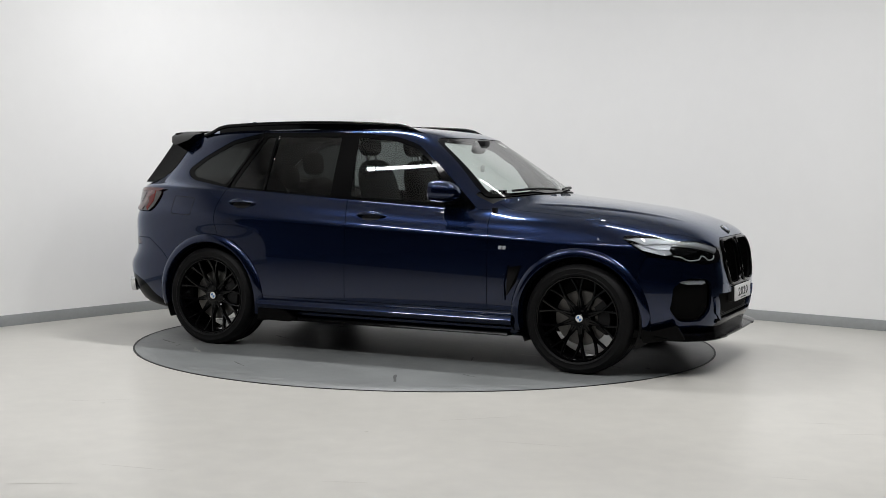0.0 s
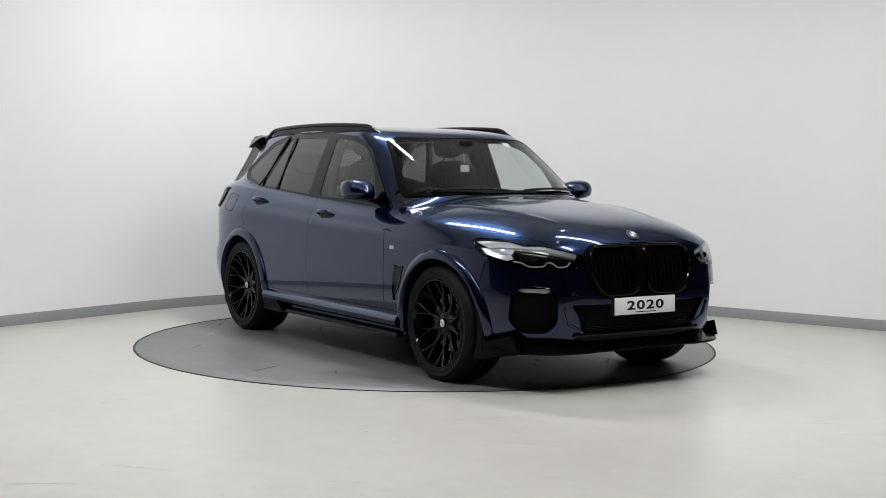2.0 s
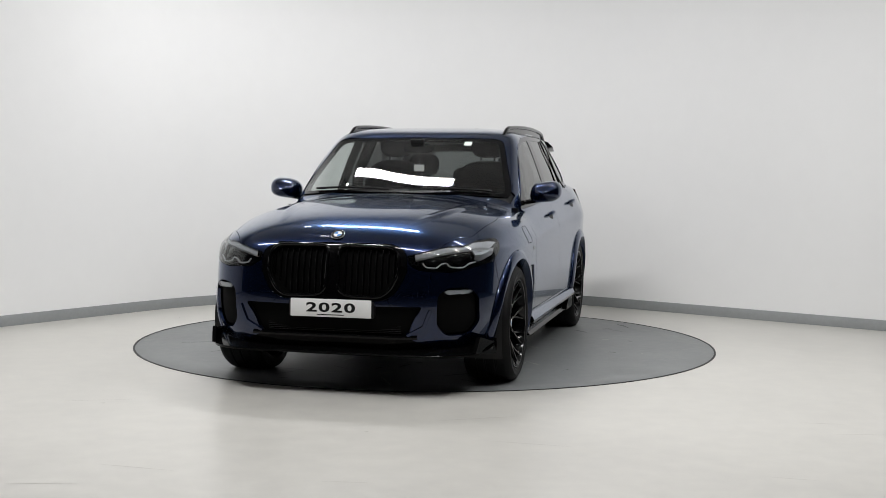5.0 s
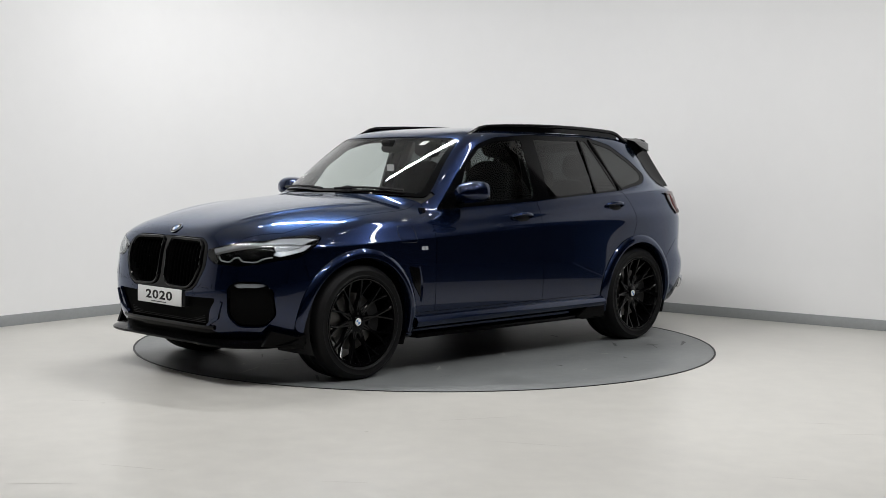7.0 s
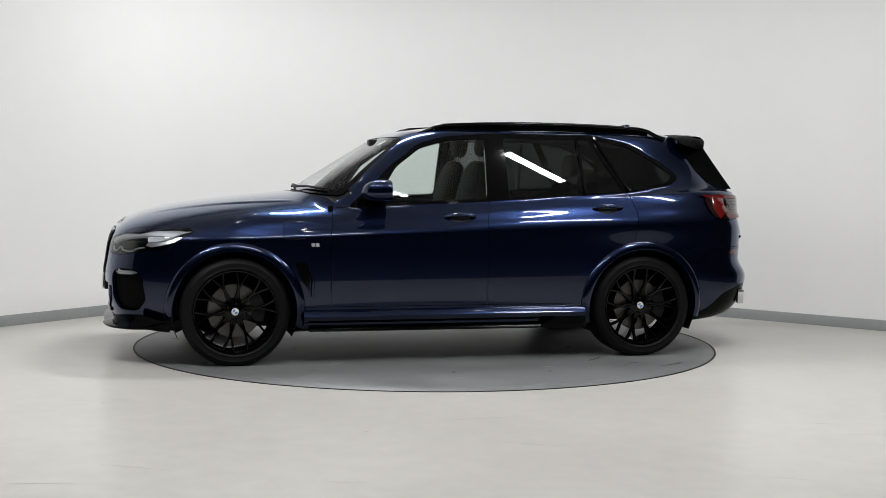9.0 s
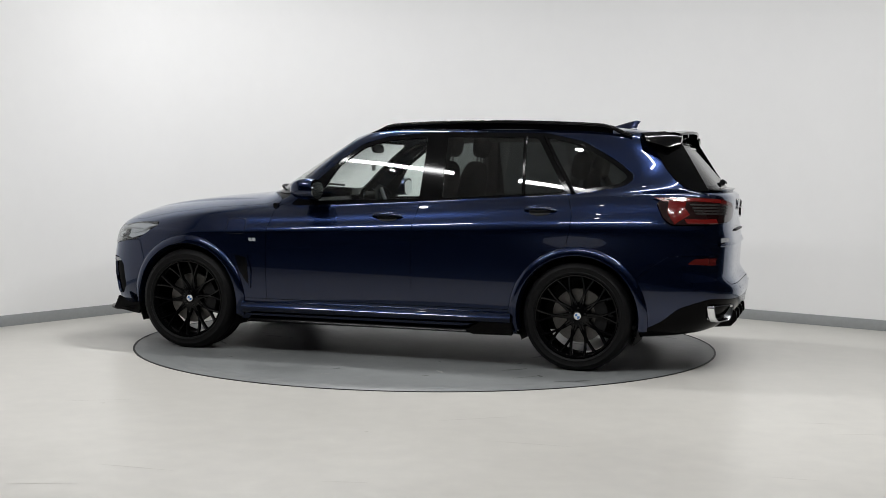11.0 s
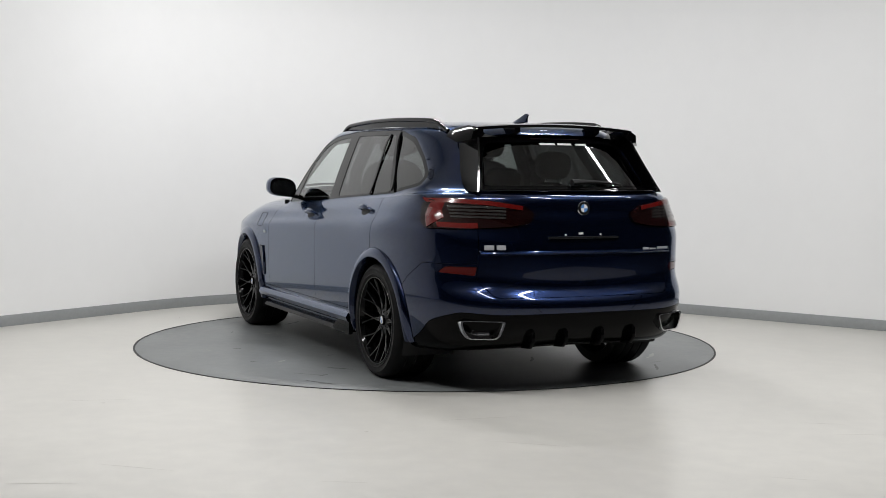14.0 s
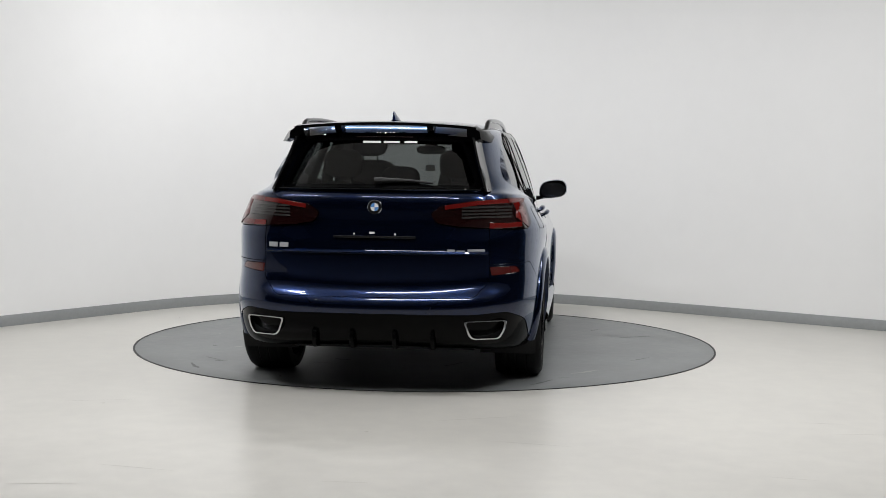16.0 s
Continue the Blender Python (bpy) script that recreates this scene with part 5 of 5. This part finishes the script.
def build_cabin():
    seat(.02, .38)
    seat(.02, -.38)
    for y in (.40, 0.0, -.40):
        seat(-.95, y, .485 if y else .37, .42)
    bm = bmesh.new()
    rows = []
    for k in range(17):
        y = -.74 + 1.48 * k / 16
        c = (y / .74) ** 2
        rows.append([(.90 - .12 * c, y, 1.10), (.70 - .1 * c, y, 1.135), (.52, y, 1.125), (.45, y, 1.08), (.50, y, .95), (.60, y, .75)])
    sheet(bm, rows)
    bmesh.ops.recalc_face_normals(bm, faces=bm.faces)
    part("dashboard", bm, M_CABIN, car, "black moulded dashboard")
    bm = bmesh.new()
    blob(bm, Matrix.Translation((.56, -.38, 1.13)), .09, .20, .045, 10, 2.4)
    part("instrument_hood", bm, M_CABIN, car, "black instrument hood")
    bm = bmesh.new()
    box(bm, .50, .0, 1.155, .02, .31, .11, bevel=.006)
    part("display", bm, M_BLACK, car, "black centre display")
    wheel_m = pose(.38, -.38, 1.045, 0, -68, 0)
    bm = bmesh.new()
    tube(bm, [wheel_m @ Vector((.185 * math.cos(2 * math.pi * k / 40), .185 * math.sin(2 * math.pi * k / 40), 0)) for k in range(41)], .016, 8, cap=False)
    bmesh.ops.recalc_face_normals(bm, faces=bm.faces)
    sw = part("steering_wheel", bm, M_CABIN, car, "black leather steering wheel")
    bm = bmesh.new()
    blob(bm, wheel_m, .07, .075, .03, 10, 2.6)
    part("wheel_boss", bm, M_CABIN, sw)
    for a in (0, 180, 270):
        bm = bmesh.new()
        tube(bm, [wheel_m @ Vector((r * math.cos(radians(a + 90)), r * math.sin(radians(a + 90)), 0)) for r in (.05, .18)], .014, 6)
        bmesh.ops.recalc_face_normals(bm, faces=bm.faces)
        part("wheel_spoke", bm, M_SILVER, sw, "satin silver spoke")
    bm = bmesh.new()
    blob(bm, pose(.33, 0, 1.520, 0, 8, 0), .022, .12, .036, 10, 3.0)
    box(bm, .37, 0, 1.565, .07, .10, .045, bevel=.01)
    part("interior_mirror", bm, M_SATIN, car, "black interior mirror and sensor box")
    bm = bmesh.new()
    box(bm, .36, .01, 1.372, .003, .078, .050, bevel=.001)
    part("air_freshener", bm, M_WHITE, car, "pale hanging air freshener")
    bm = bmesh.new()
    tube(bm, [(.355, .01, 1.395), (.35, .004, 1.50)], .0012, 5)
    bmesh.ops.recalc_face_normals(bm, faces=bm.faces)
    part("hanging_cord", bm, M_WHITE, car, "thin pale cord")
    # stickers behind the windscreen
    for y0, y1, z0, z1, side in ((.36, .415, 1.548, 1.578, 1),):
        bm = bmesh.new()
        plate_on(bm, [(y0, z0), (y1, z0), (y1, z1), (y0, z1)], "front", side, -.010, -.007)
        part("sticker", bm, M_WHITE, car, "small white screen sticker")
    # headlining under the roof and inner door cards
    bm = bmesh.new()
    sheet(bm, [[(x, y, 1.640 - .05 * (y / .58) ** 2 - .06 * max(0, (abs(x + .85) - .6) / .5) ** 2) for y in np.linspace(-.58, .58, 13)] for x in np.linspace(.02, -1.85, 15)])
    part("headlining", bm, M_TRIM, car, "pale grey roof lining")
    for side in (1, -1):
        bm = bmesh.new()
        box(bm, -.25, .80 * side, .88, 2.0, .05, .46, bevel=.02)
        part("door_card", bm, M_CABIN, car, "black inner door lining")
        bm = bmesh.new()
        tube(bm, [(-.40, .74 * side, 1.05), (-.42, .70 * side, 1.35), (-.45, .60 * side, 1.60)], .045, 8)
        bmesh.ops.recalc_face_normals(bm, faces=bm.faces)
        part("inner_pillar", bm, M_CABIN, car, "dark inner door pillar")


def build_wheels():
    # shared meshes
    bm = bmesh.new()
    lathe_y(bm, [(.284, -.012), (.292, .008), (.30, .012), (.304, .015), (.308, .012), (.335, .014), (.338, .0155), (.342, .013), (.358, .004), (.370, -.012), (.376, -.03), (.378, -.075), (.374, -.079), (.374, -.085), (.378, -.09), (.3785, -.14), (.374, -.144), (.374, -.15), (.3785, -.155), (.378, -.20), (.374, -.204), (.374, -.21), (.377, -.215), (.375, -.25), (.36, -.285), (.30, -.29), (.284, -.275)], 96, closed=True)
    bmesh.ops.recalc_face_normals(bm, faces=bm.faces)
    tyre = to_mesh("tyre", bm, M_RUBBER)
    bm = bmesh.new()
    lathe_y(bm, [(.290, .004), (.286, .009), (.279, .008), (.274, -.004), (.266, -.025), (.262, -.12), (.270, -.26), (.284, -.272), (.288, -.262), (.275, -.13)], 96, closed=True)
    bmesh.ops.recalc_face_normals(bm, faces=bm.faces)
    rim = to_mesh("rim", bm, M_RIM)
    bm = bmesh.new()
    lathe_y(bm, [(.0, -.012), (.034, -.012), (.052, -.016), (.078, -.022), (.085, -.032), (.080, -.075), (.0, -.075)], 48)
    bmesh.ops.remove_doubles(bm, verts=bm.verts, dist=1e-5)
    bmesh.ops.recalc_face_normals(bm, faces=bm.faces)
    hub = to_mesh("hub", bm, M_RIM)

    def spoke(a_in, a_out):
        bm = bmesh.new()
        rows = []
        for k in range(9):
            t = k / 8
            r = .062 + .212 * t
            a = radians(a_in + (a_out - a_in) * t ** .8)
            c, s = math.cos(a), math.sin(a)
            face = -.052 - .010 * math.sin(math.pi * t) + .048 * t ** 1.4
            w = .0115 - .0035 * math.sin(math.pi * t * .9)
            d = .040 - .012 * t
            px, pz = r * c, r * s
            tx, tz = -s, c
            rows.append([(px + tx * o, face + h, pz + tz * o) for o, h in ((-w, -d), (-w, -.005), (-w * .55, 0), (w * .55, 0), (w, -.005), (w, -d))])
        r = sheet(bm, rows, closed_v=True)
        bm.faces.new(r[0])
        bm.faces.new(list(reversed(r[-1])))
        bmesh.ops.recalc_face_normals(bm, faces=bm.faces)
        return to_mesh("spoke", bm, M_RIM)

    spokes = [spoke(-9, 8.5), spoke(9, -8.5)]
    bm = bmesh.new()
    lathe_y(bm, [(.09, -.10), (.185, -.10), (.187, -.104), (.187, -.126), (.185, -.13), (.09, -.13)], 64, closed=True)
    bmesh.ops.recalc_face_normals(bm, faces=bm.faces)
    brake = to_mesh("brake_disc", bm, M_STEEL)
    bm = bmesh.new()
    rows = []
    for k in range(9):
        a = radians(140 + 70 * k / 8)
        rows.append([(r * math.cos(a), y, r * math.sin(a)) for r, y in ((.12, -.075), (.205, -.070), (.215, -.09), (.215, -.15), (.12, -.15))])
    r = sheet(bm, rows, closed_v=True)
    bm.faces.new(r[0])
    bm.faces.new(list(reversed(r[-1])))
    bmesh.ops.recalc_face_normals(bm, faces=bm.faces)
    caliper = to_mesh("brake_caliper", bm, M_SATIN)
    bm = bmesh.new()
    lathe_y(bm, [(.0, -.002), (.024, -.002), (.027, -.004), (.027, -.012)], 32)
    bmesh.ops.remove_doubles(bm, verts=bm.verts, dist=1e-5)
    bmesh.ops.recalc_face_normals(bm, faces=bm.faces)
    cap = to_mesh("cap", bm, M_WHITE)
    bm = bmesh.new()
    lathe_y(bm, [(.025, -.003), (.029, -.001), (.034, -.004), (.034, -.013)], 32)
    bmesh.ops.recalc_face_normals(bm, faces=bm.faces)
    cap_ring = to_mesh("cap_ring", bm, M_BLACK)
    bm = bmesh.new()
    for a0 in (0, 180):
        pts = [(0, -.0015, 0)] + [(.018 * math.cos(radians(a0 + 90 * k / 8)), -.0015, .018 * math.sin(radians(a0 + 90 * k / 8))) for k in range(9)]
        prism(bm, pts, .002, Vector((0, 1, 0)))
    bmesh.ops.recalc_face_normals(bm, faces=bm.faces)
    quarters = to_mesh("cap_quarters", bm, M_BLUE)
    bm = bmesh.new()
    lathe_y(bm, [(.0, 0), (.007, 0), (.008, -.002), (.008, -.012)], 12)
    bmesh.ops.remove_doubles(bm, verts=bm.verts, dist=1e-5)
    bmesh.ops.recalc_face_normals(bm, faces=bm.faces)
    bolt = to_mesh("wheel_bolt", bm, M_SATIN)
    start = {(1, 1): 8, (1, -1): 20, (-1, 1): 2, (-1, -1): 14}
    for fx in (1, -1):
        for side in (1, -1):
            w = new("wheel")
            w.parent = car
            tagged(w, "gloss black multi-spoke alloy wheel")
            w.location = (fx * AXLE, side * .972, HUB_Z)
            w.rotation_euler = (0, 0, 0 if side > 0 else math.pi)

            def sub(name, me, turn=0.0, loc=(0, 0, 0), label=""):
                o = new(name, me)
                o.parent = w
                o.location = loc
                o.rotation_euler = (0, radians(turn), 0)
                if label:
                    tagged(o, label)
                return o

            sub("tyre", tyre, 0, (0, 0, 0), "black low-profile tyre")
            sub("rim", rim)
            sub("hub", hub, 0, (0, -.034, 0))
            sub("brake_disc", brake, 0, (0, 0, 0), "grey steel brake disc")
            sub("brake_caliper", caliper)
            sub("centre_cap", cap, 0, (0, -.034, 0), "blue and white centre cap")
            sub("cap_ring", cap_ring, 0, (0, -.034, 0))
            sub("cap_enamel", quarters, 0, (0, -.034, 0))
            for k in range(10):
                for me in spokes:
                    sub("spoke", me, start[(fx, side)] + 36 * k)
            for k in range(5):
                a = radians(start[(fx, side)] + 72 * k + 18)
                sub("wheel_bolt", bolt, 0, (.054 * math.cos(a), -.047, .054 * math.sin(a)))


build_body()
build_cabin()
build_wheels()


def motions():
    turns = [(0.0, -25.76), (0.5, -33.21), (1.0, -41.12), (1.5, -48.89), (2.0, -57.02), (2.5, -64.64), (3.0, -72.86), (3.5, -80.54), (4.0, -88.69), (4.5, -96.5), (5.0, -104.3), (5.5, -112.1), (6.0, -119.9),
             (6.5, -127.75), (7.0, -135.58), (7.5, -143.22), (8.0, -151.52), (8.5, -159.08), (9.0, -167.27), (9.5, -175.0), (10.0, -182.8), (10.5, -190.6), (11.0, -198.4),
             (11.5, -206.13), (12.0, -214.28), (12.5, -221.74), (13.0, -229.95), (13.5, -237.35), (14.0, -245.66), (14.5, -253.12), (15.0, -261.23), (15.5, -268.97), (16.0, -277.06)]
    walk(turntable, [(t, pose(0, 0, 0.001, 0, 0, a)) for t, a in turns])
    walk(car, [(t, pose(0.010, 0, 0.001, 0, 0, a) @ pose(CAR_OFFSET[0], CAR_OFFSET[1], 0)) for t, a in turns])


motions()
